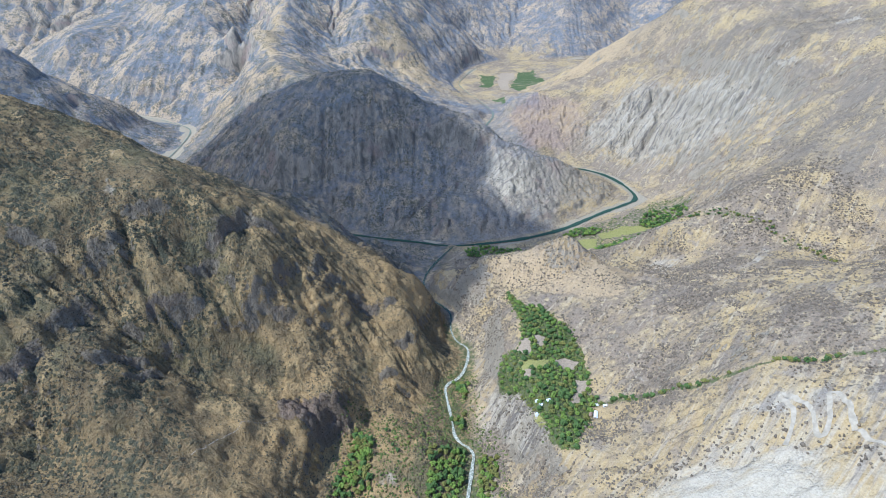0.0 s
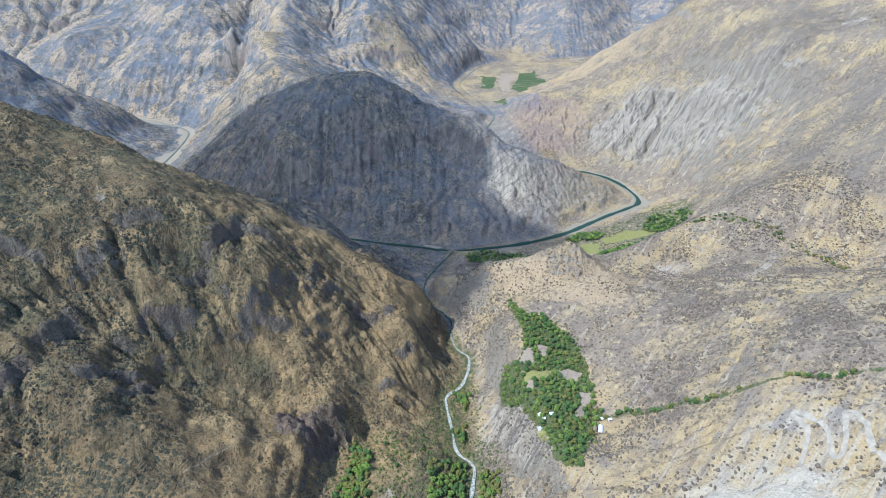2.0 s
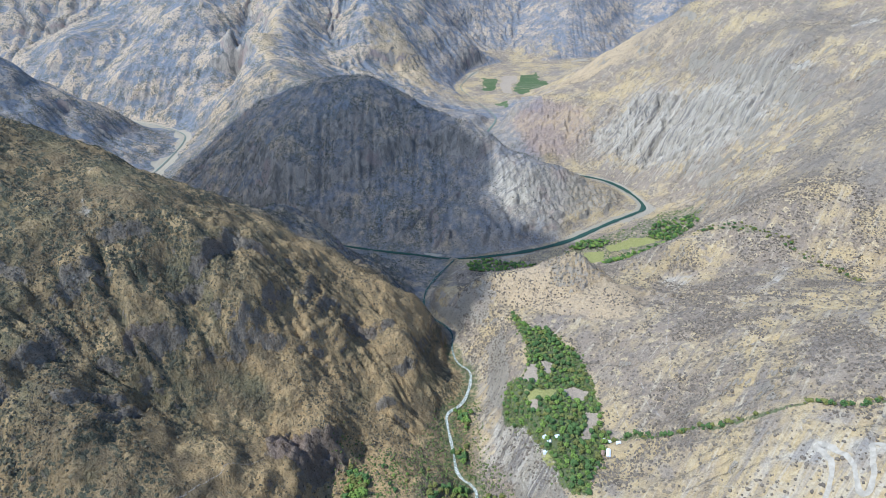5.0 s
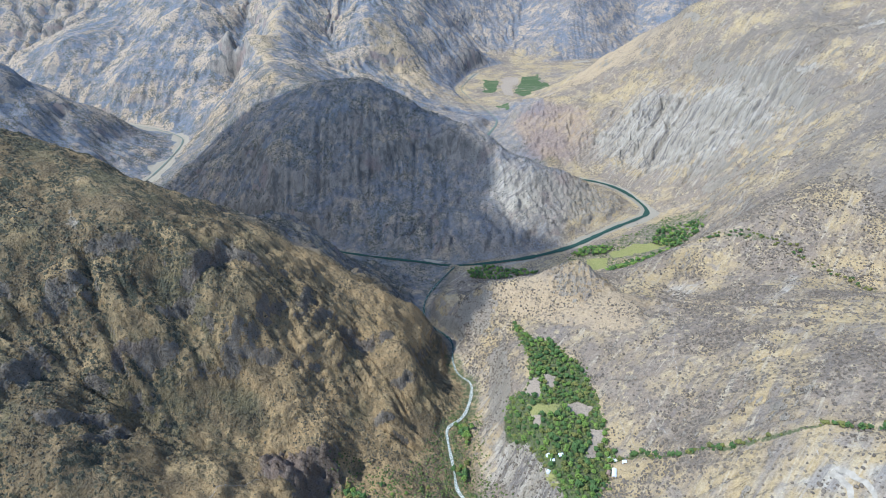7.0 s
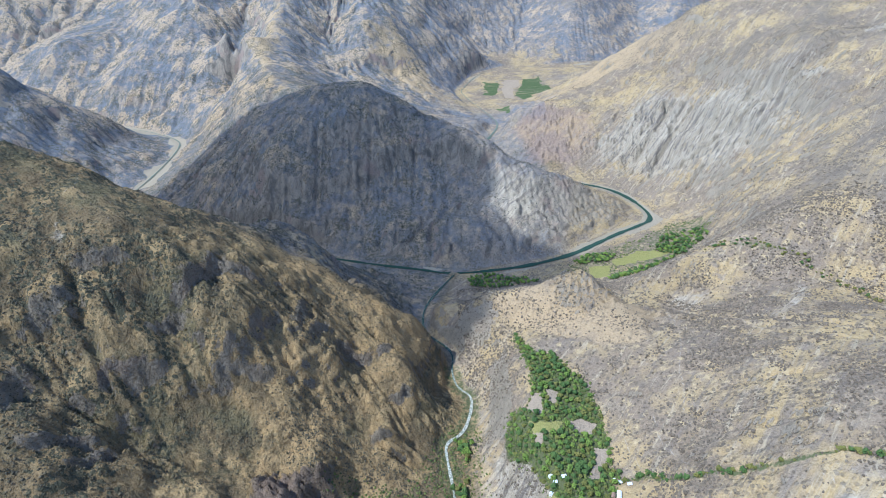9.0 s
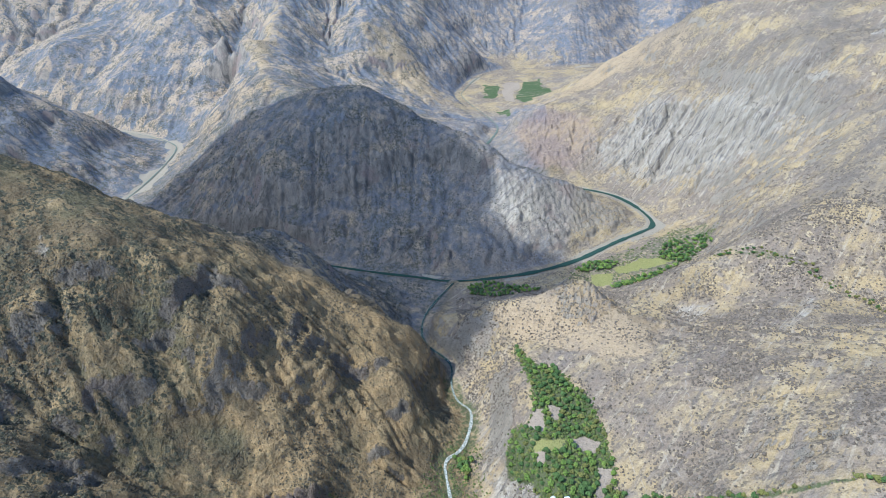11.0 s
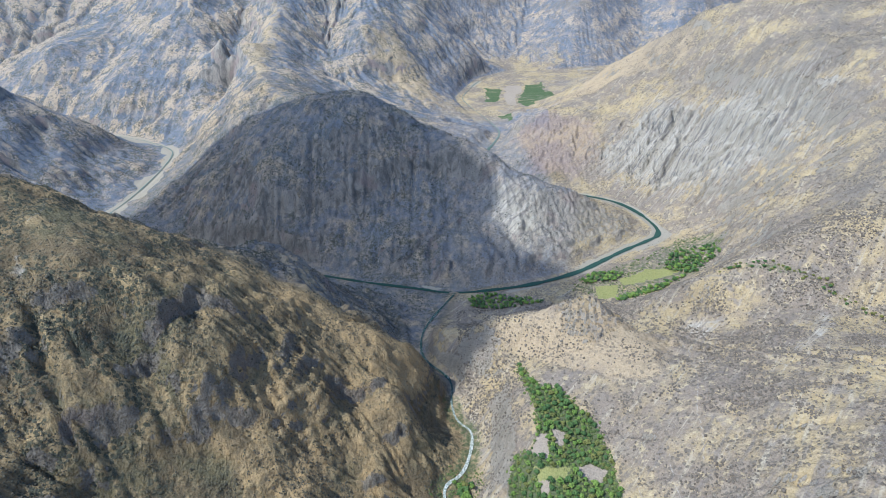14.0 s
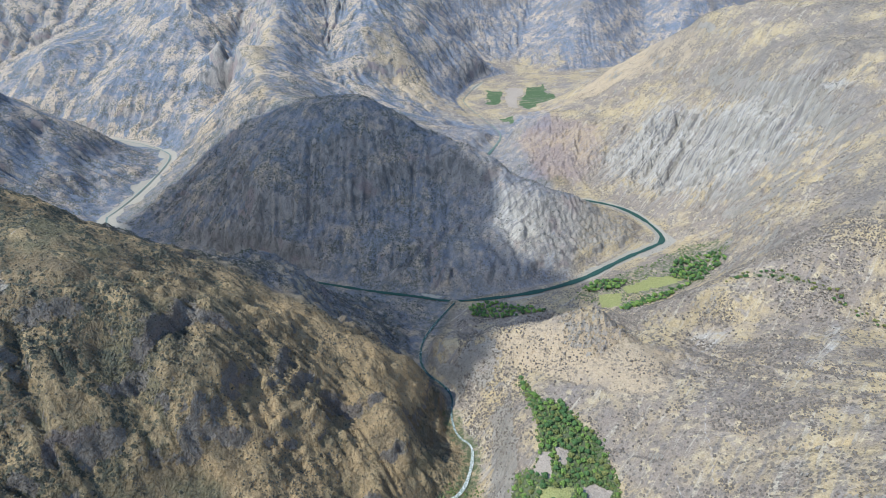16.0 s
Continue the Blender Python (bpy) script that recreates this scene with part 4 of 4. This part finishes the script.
def draped(name, line, width, material, label, lift=1.1):
    """A strip of road laid on the ground."""
    pts = along([tuple(p) for p in rounded(line)], 2.0)
    way = np.gradient(pts[:, :2], axis=0)
    way /= np.linalg.norm(way, axis=1)[:, None] + 1e-9
    rows, bm = [], bmesh.new()
    for k, (p, w) in enumerate(zip(pts, way)):
        half = width / 2 * (1 + 0.2 * math.sin(k * 0.17) * math.sin(k * 0.05))
        row = []
        for c in (-1, -0.5, 0, 0.5, 1):
            px, py = p[0] - w[1] * c * half, p[1] + w[0] * c * half
            row.append(bm.verts.new((px, py, at(px, py) + lift - 0.35 * abs(c))))
        rows.append(row)
    for a, b in zip(rows, rows[1:]):
        for k in range(4):
            bm.faces.new((a[k], a[k + 1], b[k + 1], b[k]))
    bmesh.ops.recalc_face_normals(bm, faces=bm.faces)
    me = bpy.data.meshes.new(name)
    bm.to_mesh(me)
    bm.free()
    me.polygons.foreach_set("use_smooth", np.ones(len(me.polygons), bool))
    me.materials.append(material)
    return tagged(new(name, me), label, "road", kind="structure")


def dirt_material():
    n = Nodes("pale_road_dirt")
    a, b = n.noise(6, 5, 0.6), n.noise(1.2, 3)
    n.bump(b, 0.15)
    return n.finish(n.mix(n.step(a, 0.35, 0.65), (0.325, 0.275, 0.200), (0.430, 0.362, 0.268)), 0.95, 0.1)


DIRT = dirt_material()
draped("road", ROAD, 4.3, DIRT, "pale unpaved switchback road cut into the slope")
draped("road_branch", ROAD_BRANCH, 4.6, DIRT, "pale unpaved road branch ending at the scree")


# ---- shrubs ----
def foliage_material(name, dark, light, own=0.5):
    n = Nodes(name)
    tone = n.maths("ADD", n.maths("MULTIPLY", n.random(), own), n.maths("MULTIPLY", n.island(), 1 - own))
    col = n.mix(tone, dark, light)
    col = n.mix(n.step(n.noise(0.9, 3, 0.6), 0.4, 0.7), col, n.mix(0.4, col, dark))
    n.bump(n.noise(0.6, 3), 0.25)
    return n.finish(col, 0.8, 0.2)


def clump_shapes(rng, count, squash=0.75):
    """Jagged clumps of 12 points and 20 faces."""
    bm = bmesh.new()
    bmesh.ops.create_icosphere(bm, subdivisions=1, radius=1)
    pts = np.array([v.co[:] for v in bm.verts])
    faces = np.array([[v.index for v in f.verts] for f in bm.faces])
    bm.free()
    shapes = []
    for _ in range(count):
        shapes.append(pts * rng.uniform(0.62, 1.25, (len(pts), 1)) * (1, 1, squash))
    return shapes, faces


def mesh_of(name, verts, faces, material):
    me = bpy.data.meshes.new(name)
    verts, faces = np.asarray(verts, np.float32), np.asarray(faces, np.int32)
    me.vertices.add(len(verts))
    me.vertices.foreach_set("co", verts.ravel())
    me.loops.add(faces.size)
    me.loops.foreach_set("vertex_index", faces.ravel())
    me.polygons.add(len(faces))
    me.polygons.foreach_set("loop_start", np.arange(0, faces.size, 3, dtype=np.int32))
    me.update(calc_edges=True)
    me.materials.append(material)
    return me


def heights(x, y):
    """The built ground's height at many points."""
    i = np.clip(np.searchsorted(XS, x) - 1, 0, len(XS) - 2)
    j = np.clip(np.searchsorted(YS, y) - 1, 0, len(YS) - 2)
    u, v = (x - XS[i]) / (XS[i + 1] - XS[i]), (y - YS[j]) / (YS[j + 1] - YS[j])
    return (RISE[j, i] * (1 - u) + RISE[j, i + 1] * u) * (1 - v) + (RISE[j + 1, i] * (1 - u) + RISE[j + 1, i + 1] * u) * v


def clear_of(x, y):
    """1 where wild shrubs may stand."""
    keep = (1 - inside(x, y, ORCHARD, 3)) * (1 - inside(x, y, SCREE, 6)) * (1 - any_of(x, y, MEADOWS + TILLED, 3))
    for line in TRAILS + [ROAD, ROAD_BRANCH]:
        keep = keep * smooth(beside(x, y, line, 8), 2, 5)
    keep = keep * smooth(line_distance(x, y, STREAM_LINE)[0], 5, 12) * smooth(line_distance(x, y, RIVER_LINE)[0], 14, 26)
    return keep


def shrubs(name, label, box, tries, size, material, seed, want, patch):
    rng = np.random.default_rng(seed)
    x, y = rng.uniform(box[0], box[1], tries), rng.uniform(box[2], box[3], tries)
    chance = want(x, y) * clear_of(x, y) * (0.12 + 0.88 * smooth(fractal(x, y, patch, seed, 3), -0.12, 0.2))
    keep = rng.random(tries) < chance
    x, y = x[keep], y[keep]
    r = rng.uniform(size[0], size[1], len(x)) * (0.7 + 0.6 * rng.random(len(x)) ** 3)
    z = heights(x, y) + 0.25 * r
    shapes, faces = clump_shapes(rng, 10)
    pick, turn = rng.integers(0, 10, len(x)), rng.uniform(0, 6.283, len(x))
    base = np.array(shapes)[pick]
    c, sn = np.cos(turn)[:, None], np.sin(turn)[:, None]
    vx, vy = base[:, :, 0] * c - base[:, :, 1] * sn, base[:, :, 0] * sn + base[:, :, 1] * c
    verts = np.stack([vx, vy, base[:, :, 2]], -1) * r[:, None, None] + np.stack([x, y, z], -1)[:, None]
    allfaces = (faces[None] + 12 * np.arange(len(x))[:, None, None]).reshape(-1, 3)
    return tagged(new(name, mesh_of(name, verts.reshape(-1, 3), allfaces, material)), label, "shrubs", kind="stuff")


EAST_SHRUB = foliage_material("leafless_grey_shrub", (0.118, 0.092, 0.064), (0.235, 0.186, 0.130), 0.0)
WEST_SHRUB = foliage_material("olive_dry_shrub", (0.066, 0.058, 0.036), (0.155, 0.124, 0.076), 0.0)
shrubs("shrubs_east", "leafless grey-brown thorn shrubs dotted over the dry slope", (30, 900, 380, 1330), 84000, (0.8, 2.6), EAST_SHRUB, 101, lambda x, y: smooth(side(x, y), 15, 40) * (1 - 0.6 * any_of(x, y, STRAW, 45)) * (1 - 0.65 * inside(x, y, PALE_SLOPE, 60)), 58)
shrubs("shrubs_west", "dark olive scrub scattered over the brown rocky hill", (-800, 20, 400, 1300), 76000, (0.6, 1.8), WEST_SHRUB, 102, lambda x, y: smooth(-side(x, y), 10, 40), 80)
shrubs("shrubs_far", "dark scrub dotted over the mountain side", (200, 1500, 1330, 2700), 46000, (0.9, 2.1), EAST_SHRUB, 103, lambda x, y: smooth(side(x, y), 40, 90), 120)


MID_SHRUB = foliage_material("dark_hill_shrub", (0.040, 0.044, 0.028), (0.130, 0.118, 0.075), 0.0)
shrubs("shrubs_middle", "dark scrub scattered over the steep middle hill", (-1000, 620, 1300, 2250), 42000, (0.8, 2.0), MID_SHRUB, 104, lambda x, y: smooth(-side(x, y), 30, 60), 90)


# ---- trees ----
def part(name, me, parent, label=""):
    ob = new(name, me)
    ob.parent = parent
    return tagged(ob, label)


def bark_material():
    n = Nodes("bark")
    a = n.noise(0.4, 4, 0.6, (1, 1, 0.3))
    n.bump(a, 0.05)
    return n.finish(n.mix(a, (0.07, 0.05, 0.035), (0.20, 0.16, 0.12)), 0.9, 0.1)


BARK = bark_material()
LEAVES = {
    "green": foliage_material("green_leaves", (0.085, 0.140, 0.024), (0.260, 0.330, 0.064)),
    "dark": foliage_material("dark_green_leaves", (0.046, 0.084, 0.024), (0.130, 0.190, 0.050)),
    "olive": foliage_material("olive_leaves", (0.115, 0.120, 0.030), (0.245, 0.225, 0.058)),
}


def limb(bm, a, b, ra, rb, sides=6):
    a, b = Vector(a), Vector(b)
    q = (b - a).to_track_quat("Z", "Y").to_matrix()
    rings = []
    for p, r in ((a, ra), (b, rb)):
        rings.append([bm.verts.new(p + q @ Vector((r * math.cos(6.2832 * k / sides), r * math.sin(6.2832 * k / sides), 0))) for k in range(sides)])
    for k in range(sides):
        bm.faces.new((rings[0][k], rings[0][(k + 1) % sides], rings[1][(k + 1) % sides], rings[1][k]))
    bm.faces.new(rings[1])


def tree(name, label, leaves, tall, wide, seed):
    """A tapered trunk with limbs and a crown of many clumps."""
    rng = np.random.default_rng(seed)
    root = new(name)
    bm = bmesh.new()
    fork = Vector((rng.uniform(-0.3, 0.3), rng.uniform(-0.3, 0.3), tall * 0.36))
    limb(bm, (0, 0, -1.2), fork, 0.30, 0.20, 7)
    for k in range(5):
        a = 6.2832 * (k + rng.uniform(-0.3, 0.3)) / 5
        limb(bm, fork, (math.cos(a) * wide * 0.32, math.sin(a) * wide * 0.32, tall * rng.uniform(0.58, 0.82)), 0.15, 0.05, 5)
    me = bpy.data.meshes.new("trunk")
    bm.to_mesh(me)
    bm.free()
    me.materials.append(BARK)
    part("trunk", me, root)
    shapes, faces = clump_shapes(rng, 8, 0.8)
    verts, allfaces = [], []
    for k in range(54):
        a, up = rng.uniform(0, 6.283), rng.uniform(-0.55, 1.0)
        ring = math.sqrt(max(0.0, 1 - up * up)) * rng.uniform(0.55, 1.02)
        lobe = 1 + 0.22 * math.sin(3 * a + seed) + 0.1 * math.sin(5 * a)
        c = np.array((math.cos(a) * ring * wide / 2 * lobe, math.sin(a) * ring * wide / 2 * lobe, tall * 0.62 + up * tall * 0.33))
        size = wide * rng.uniform(0.10, 0.19)
        allfaces.append(faces + 12 * k)
        verts.append(shapes[k % 8] * size + c)
    part("crown", mesh_of("crown", np.vstack(verts), np.vstack(allfaces), LEAVES[leaves]), root)
    return tagged(root, label, "tree")


def scatter(ring, gap, seed, avoid=(), most=400):
    """Places inside a ring, at least gap apart."""
    rng = np.random.default_rng(seed)
    xs, ys = [p[0] for p in ring], [p[1] for p in ring]
    x, y = rng.uniform(min(xs), max(xs), 9000), rng.uniform(min(ys), max(ys), 9000)
    ok = inside(x, y, ring, 1.0) > 0.5
    if avoid:
        ok &= any_of(x, y, list(avoid), 1.0) < 0.5
    out = []
    for px, py in zip(x[ok], y[ok]):
        if all((px - q[0]) ** 2 + (py - q[1]) ** 2 > gap * gap for q in out):
            out.append((float(px), float(py)))
            if len(out) >= most:
                break
    return out


def plant(kinds, places, group, seed, size=(0.8, 1.25)):
    rng = random.Random(seed)
    for x, y in places:
        ob = rng.choice(kinds)
        k = rng.uniform(*size)
        m = pose(x, y, at(x, y), rng.uniform(-4, 4), rng.uniform(-4, 4), rng.uniform(0, 360)) @ Matrix.Diagonal((k, k, k * rng.uniform(0.85, 1.15), 1))
        if ob not in USED:
            USED.append(ob)
            ob.matrix_basis = m
            tagged(ob, group=group)
        else:
            c = copy_thing(ob, Matrix())
            c.matrix_basis = m
            tagged(c, group=group)


USED = []
ORCHARD_TREES = [tree("orchard_tree", "leafy bright green fruit tree in the hillside orchard", "green", 7.5, 8.5, 1), tree("orchard_tree", "leafy bright green fruit tree in the hillside orchard", "green", 6.5, 7.5, 2),
                 tree("orchard_tree", "dense dark green fruit tree in the hillside orchard", "dark", 8.0, 9.0, 3), tree("orchard_tree", "dense dark green fruit tree in the hillside orchard", "dark", 7.0, 8.0, 4),
                 tree("orchard_tree", "yellowing olive-green fruit tree in the hillside orchard", "olive", 7.0, 8.0, 5)]
GROVE_TREES = [tree("riverside_tree", "dense green tree in the grove beside the stream", "green", 9.0, 9.0, 11), tree("riverside_tree", "dark green tree in the grove beside the stream", "dark", 9.5, 9.5, 12),
               tree("riverside_tree", "yellowing tree in the grove beside the stream", "olive", 8.0, 8.0, 13)]
HEDGE_TREES = [tree("hedge_tree", "dark green bushy tree in the line along the ditch", "dark", 5.5, 6.5, 21), tree("hedge_tree", "olive-green bushy tree in the line along the ditch", "olive", 4.5, 6.0, 22)]
BENCH_TREES = [tree("field_tree", "dark green tree in the woods by the river fields", "dark", 10.0, 11.0, 31), tree("field_tree", "green tree in the woods by the river fields", "green", 9.0, 10.0, 32)]
plant(ORCHARD_TREES, scatter(ORCHARD, 8.0, 5, MEADOWS[:2] + TILLED[:6], 300), "orchard trees", 1, (0.55, 1.12))
UNDER = foliage_material("green_undergrowth", (0.055, 0.080, 0.020), (0.190, 0.205, 0.055), 0.0)


def undergrowth(name, label, ring, count, size, seed, avoid=()):
    """Low green bushes inside a ring, as one mass."""
    rng = np.random.default_rng(seed)
    xs, ys = [p[0] for p in ring], [p[1] for p in ring]
    x, y = rng.uniform(min(xs), max(xs), count), rng.uniform(min(ys), max(ys), count)
    ok = inside(x, y, ring, 10.0) > rng.random(count) * 0.9
    if avoid:
        ok &= any_of(x, y, list(avoid), 1.0) < 0.5
    for line in (STREAM_LINE, RIVER_LINE):
        ok &= line_distance(x, y, line)[0] > 5.5
    x, y = x[ok], y[ok]
    r = rng.uniform(size[0], size[1], len(x))
    shapes, faces = clump_shapes(rng, 10)
    base = np.array(shapes)[rng.integers(0, 10, len(x))]
    verts = base * r[:, None, None] + np.stack([x, y, heights(x, y) + 0.3 * r], -1)[:, None]
    allfaces = (faces[None] + 12 * np.arange(len(x))[:, None, None]).reshape(-1, 3)
    return tagged(new(name, mesh_of(name, verts.reshape(-1, 3), allfaces, UNDER)), label, "bushes", kind="stuff")


undergrowth("orchard_bushes", "green bushes growing between the orchard trees", ORCHARD, 5200, (1.1, 3.0), 201, MEADOWS[:2] + TILLED[:6])
undergrowth("stream_bushes", "green bushes along the gorge stream", [(-160, 700), (-60, 700), (10, 860), (60, 850), (70, 700), (100, 640), (95, 520), (-170, 520)], 3600, (0.7, 2.3), 202)
undergrowth("bench_bushes", "green bushes and hedges round the river fields", BENCH, 900, (1.2, 3.2), 203, MEADOWS[2:])
GROVES = [[(-139, 658), (-110, 636), (-111, 589), (-105, 549), (-155, 542), (-157, 572), (-143, 605)], [(-22, 626), (33, 640), (28, 576), (14, 530), (-25, 530), (-18, 579)],
          [(59, 628), (85, 620), (81, 575), (64, 535), (50, 550)], [(19, 828), (53, 822), (37, 777)], [(12, 724), (36, 734), (31, 697)]]
for k, ring in enumerate(GROVES):
    plant(GROVE_TREES if k != 2 else GROVE_TREES[2:] + GROVE_TREES[:1], scatter(ring, 7.2, 40 + k), "riverside trees", 40 + k, (0.7, 1.15))
plant(GROVE_TREES, scatter([(-96, 671), (-64, 644), (-23, 676), (-35, 644), (-73, 611)], 11, 47), "riverside trees", 47, (0.4, 0.7))
rng = random.Random(8)
plant(HEDGE_TREES, [(p[0] + rng.uniform(-3.5, 3.5), p[1] + rng.uniform(-3.0, 3.0)) for p in along(HEDGE, 3.2) if rng.random() < (0.95 if p[0] < 335 or 405 < p[0] < 460 else 0.3)], "ditch trees", 9, (0.3, 1.25))
WOODS = [[(560, 1480), (600, 1545), (655, 1570), (700, 1540), (685, 1470), (620, 1435)], [(337, 1435), (383, 1461), (452, 1460), (431, 1430), (346, 1414)], [(401, 1333), (485, 1392), (560, 1420), (610, 1440), (520, 1380), (410, 1310)],
         [(60, 1376), (115, 1395), (192, 1378), (232, 1340), (149, 1331), (71, 1338)]]
for k, ring in enumerate(WOODS):
    plant(BENCH_TREES, scatter(ring, (7.6, 9, 9, 10)[k], 60 + k, most=90), "trees by the river fields", 60 + k, (0.6, 1.1))
plant(HEDGE_TREES, [(p[0] + rng.uniform(-9, 9), p[1] + rng.uniform(-9, 9)) for p in along(GREEN_LINE, 4.0) if rng.random() < 0.8], "gully trees", 12, (0.5, 1.1))


# ---- houses ----
def plain_material(name, a, b, size=1.5, rough=0.8):
    n = Nodes(name)
    t = n.noise(size, 4)
    n.bump(n.noise(0.3, 3), 0.02)
    return n.finish(n.mix(n.step(t, 0.35, 0.7), a, b), rough, 0.3)


LIME = plain_material("limewashed_wall", (0.68, 0.66, 0.62), (0.80, 0.79, 0.76))
TIN = plain_material("white_sheet_roof", (0.70, 0.71, 0.72), (0.82, 0.82, 0.82), 1.0, 0.5)
ADOBE = plain_material("adobe_wall", (0.26, 0.17, 0.11), (0.36, 0.25, 0.17))
DARK = plain_material("dark_wood", (0.05, 0.04, 0.03), (0.10, 0.08, 0.06))


def block(bm, x0, y0, z0, x1, y1, z1):
    m = Matrix.Translation(((x0 + x1) / 2, (y0 + y1) / 2, (z0 + z1) / 2)) @ Matrix.Diagonal((x1 - x0, y1 - y0, z1 - z0, 1))
    bmesh.ops.create_cube(bm, size=1, matrix=m)


def bm_part(name, bm, material, parent, label=""):
    me = bpy.data.meshes.new(name)
    bm.to_mesh(me)
    bm.free()
    me.materials.append(material)
    return part(name, me, parent, label)


def house(label, x, y, turn, long, deep, walls, roof):
    root = new("farm_house")
    high, ridge, eave = 2.6, 3.7, 0.45
    bm = bmesh.new()
    block(bm, -long / 2, -deep / 2, -2.0, long / 2, deep / 2, high)
    for sx in (-1, 1):
        gable = [bm.verts.new((sx * long / 2, -deep / 2, high)), bm.verts.new((sx * long / 2, deep / 2, high)), bm.verts.new((sx * long / 2, 0, ridge - 0.1))]
        bm.faces.new(gable)
    bm_part("wall", bm, walls, root)
    for sy in (-1, 1):
        bm = bmesh.new()
        low = high - eave * (ridge - high) / (deep / 2)
        top = [(-long / 2 - eave, 0, ridge), (long / 2 + eave, 0, ridge), (long / 2 + eave, sy * (deep / 2 + eave), low), (-long / 2 - eave, sy * (deep / 2 + eave), low)]
        up = [bm.verts.new((p[0], p[1], p[2] + 0.12)) for p in top]
        down = [bm.verts.new(p) for p in top]
        bm.faces.new(up)
        bm.faces.new(down[::-1])
        for k in range(4):
            bm.faces.new((up[k], down[k], down[(k + 1) % 4], up[(k + 1) % 4]))
        bmesh.ops.recalc_face_normals(bm, faces=bm.faces)
        bm_part("roof", bm, roof, root)
    bm = bmesh.new()
    block(bm, -0.45, -deep / 2 - 0.05, 0, 0.45, -deep / 2 + 0.02, 2.0)
    bm_part("door", bm, DARK, root)
    for wx in (-long * 0.3, long * 0.3):
        bm = bmesh.new()
        block(bm, wx - 0.4, -deep / 2 - 0.05, 1.0, wx + 0.4, -deep / 2 + 0.02, 1.8)
        bm_part("window", bm, DARK, root)
    root.matrix_basis = pose(x, y, at(x, y) + 0.6, 0, 0, turn)
    tagged(root, label, "house", "farm houses")


house("long white house with a white sheet roof", 228, 625, 76, 13, 5, LIME, TIN)
house("brown adobe shed beside the long white house", 220, 624, 70, 7, 4, ADOBE, ADOBE)
house("small white-roofed house at the orchard's edge", 236, 649, 10, 5, 4, LIME, TIN)
house("small white-roofed house at the orchard's edge", 245, 640, 5, 5, 3.5, LIME, TIN)
house("small white-roofed house at the orchard's edge", 229, 654, 20, 4, 3.5, LIME, TIN)
house("small white-roofed hut among the orchard trees", 146, 662, 30, 5, 4, LIME, TIN)
house("small white-roofed hut among the orchard trees", 150, 650, 0, 5, 4, LIME, TIN)
house("small white-roofed hut among the orchard trees", 162, 655, 15, 6, 4.5, LIME, TIN)
house("small white-roofed hut among the orchard trees", 143, 636, 60, 5, 4, LIME, TIN)


# ---- the flat cloud whose shade lies on the middle hill and the gorge ----
SHADED = [(-965, 1815, 15), (-865, 2000, 60), (-781, 2050, 125), (-637, 2065, 216), (-517, 2090, 278), (-330, 2010, 330), (-150, 1960, 270), (60, 1840, 205), (125, 1735, 190), (140, 1689, 134), (112, 1616, 82),
          (165, 1539, 55), (245, 1496, 22), (320, 1470, 2), (330, 1400, 10), (295, 1290, 35), (225, 1200, 80), (140, 1135, 135), (96, 1092, 107), (46, 1085, 58), (15, 1050, 18), (-50, 1062, 90), (-167, 1042, 200), (-255, 1045, 250),
          (-352, 1055, 310), (-520, 1090, 330), (-800, 1300, 240), (-1000, 1500, 180), (-1040, 1690, 60)]


def cloud(high=1700, cell=14.0):
    n = Nodes("cloud_white")
    mat = n.finish(n.mix(n.noise(60), (0.8, 0.8, 0.82), (0.9, 0.9, 0.9)), 1.0, 0.0)
    n.bsdf.inputs["Alpha"].default_value = 0.50          # thin vapour lets part of the sun through
    ring = [(x + SUN.x / SUN.z * (high - z), y + SUN.y / SUN.z * (high - z)) for x, y, z in SHADED]
    xs = np.arange(min(p[0] for p in ring) - 90, max(p[0] for p in ring) + 90, cell)
    ys = np.arange(min(p[1] for p in ring) - 90, max(p[1] for p in ring) + 90, cell)
    gx, gy = (g.ravel() for g in np.meshgrid(xs, ys))
    thick = inside(gx + 34 * fractal(gx, gy, 110, 301, 4, 0.6), gy + 34 * fractal(gx, gy, 110, 311, 4, 0.6), ring, 30).reshape(len(ys), len(xs))
    billow = 70 + 90 * fractal(gx, gy, 180, 321, 4).reshape(thick.shape)
    bm = bmesh.new()
    sheets = []
    for z in (high + thick * billow, high - thick * 0.2 * billow - 2):
        sheets.append([[bm.verts.new((xs[i], ys[j], z[j, i])) if thick[j, i] > 0.4 else None for i in range(len(xs))] for j in range(len(ys))])
    for sheet, way in zip(sheets, (1, -1)):
        for j in range(len(ys) - 1):
            for i in range(len(xs) - 1):
                corner = (sheet[j][i], sheet[j][i + 1], sheet[j + 1][i + 1], sheet[j + 1][i])
                if None not in corner:
                    bm.faces.new(corner[::way])
    bmesh.ops.delete(bm, geom=[v for v in bm.verts if not v.link_faces], context="VERTS")
    me = bpy.data.meshes.new("cloud")
    bm.to_mesh(me)
    bm.free()
    me.materials.append(mat)
    tagged(new("cloud", me), "thin white fair-weather cloud high over the valley", "cloud", kind="structure")


cloud()
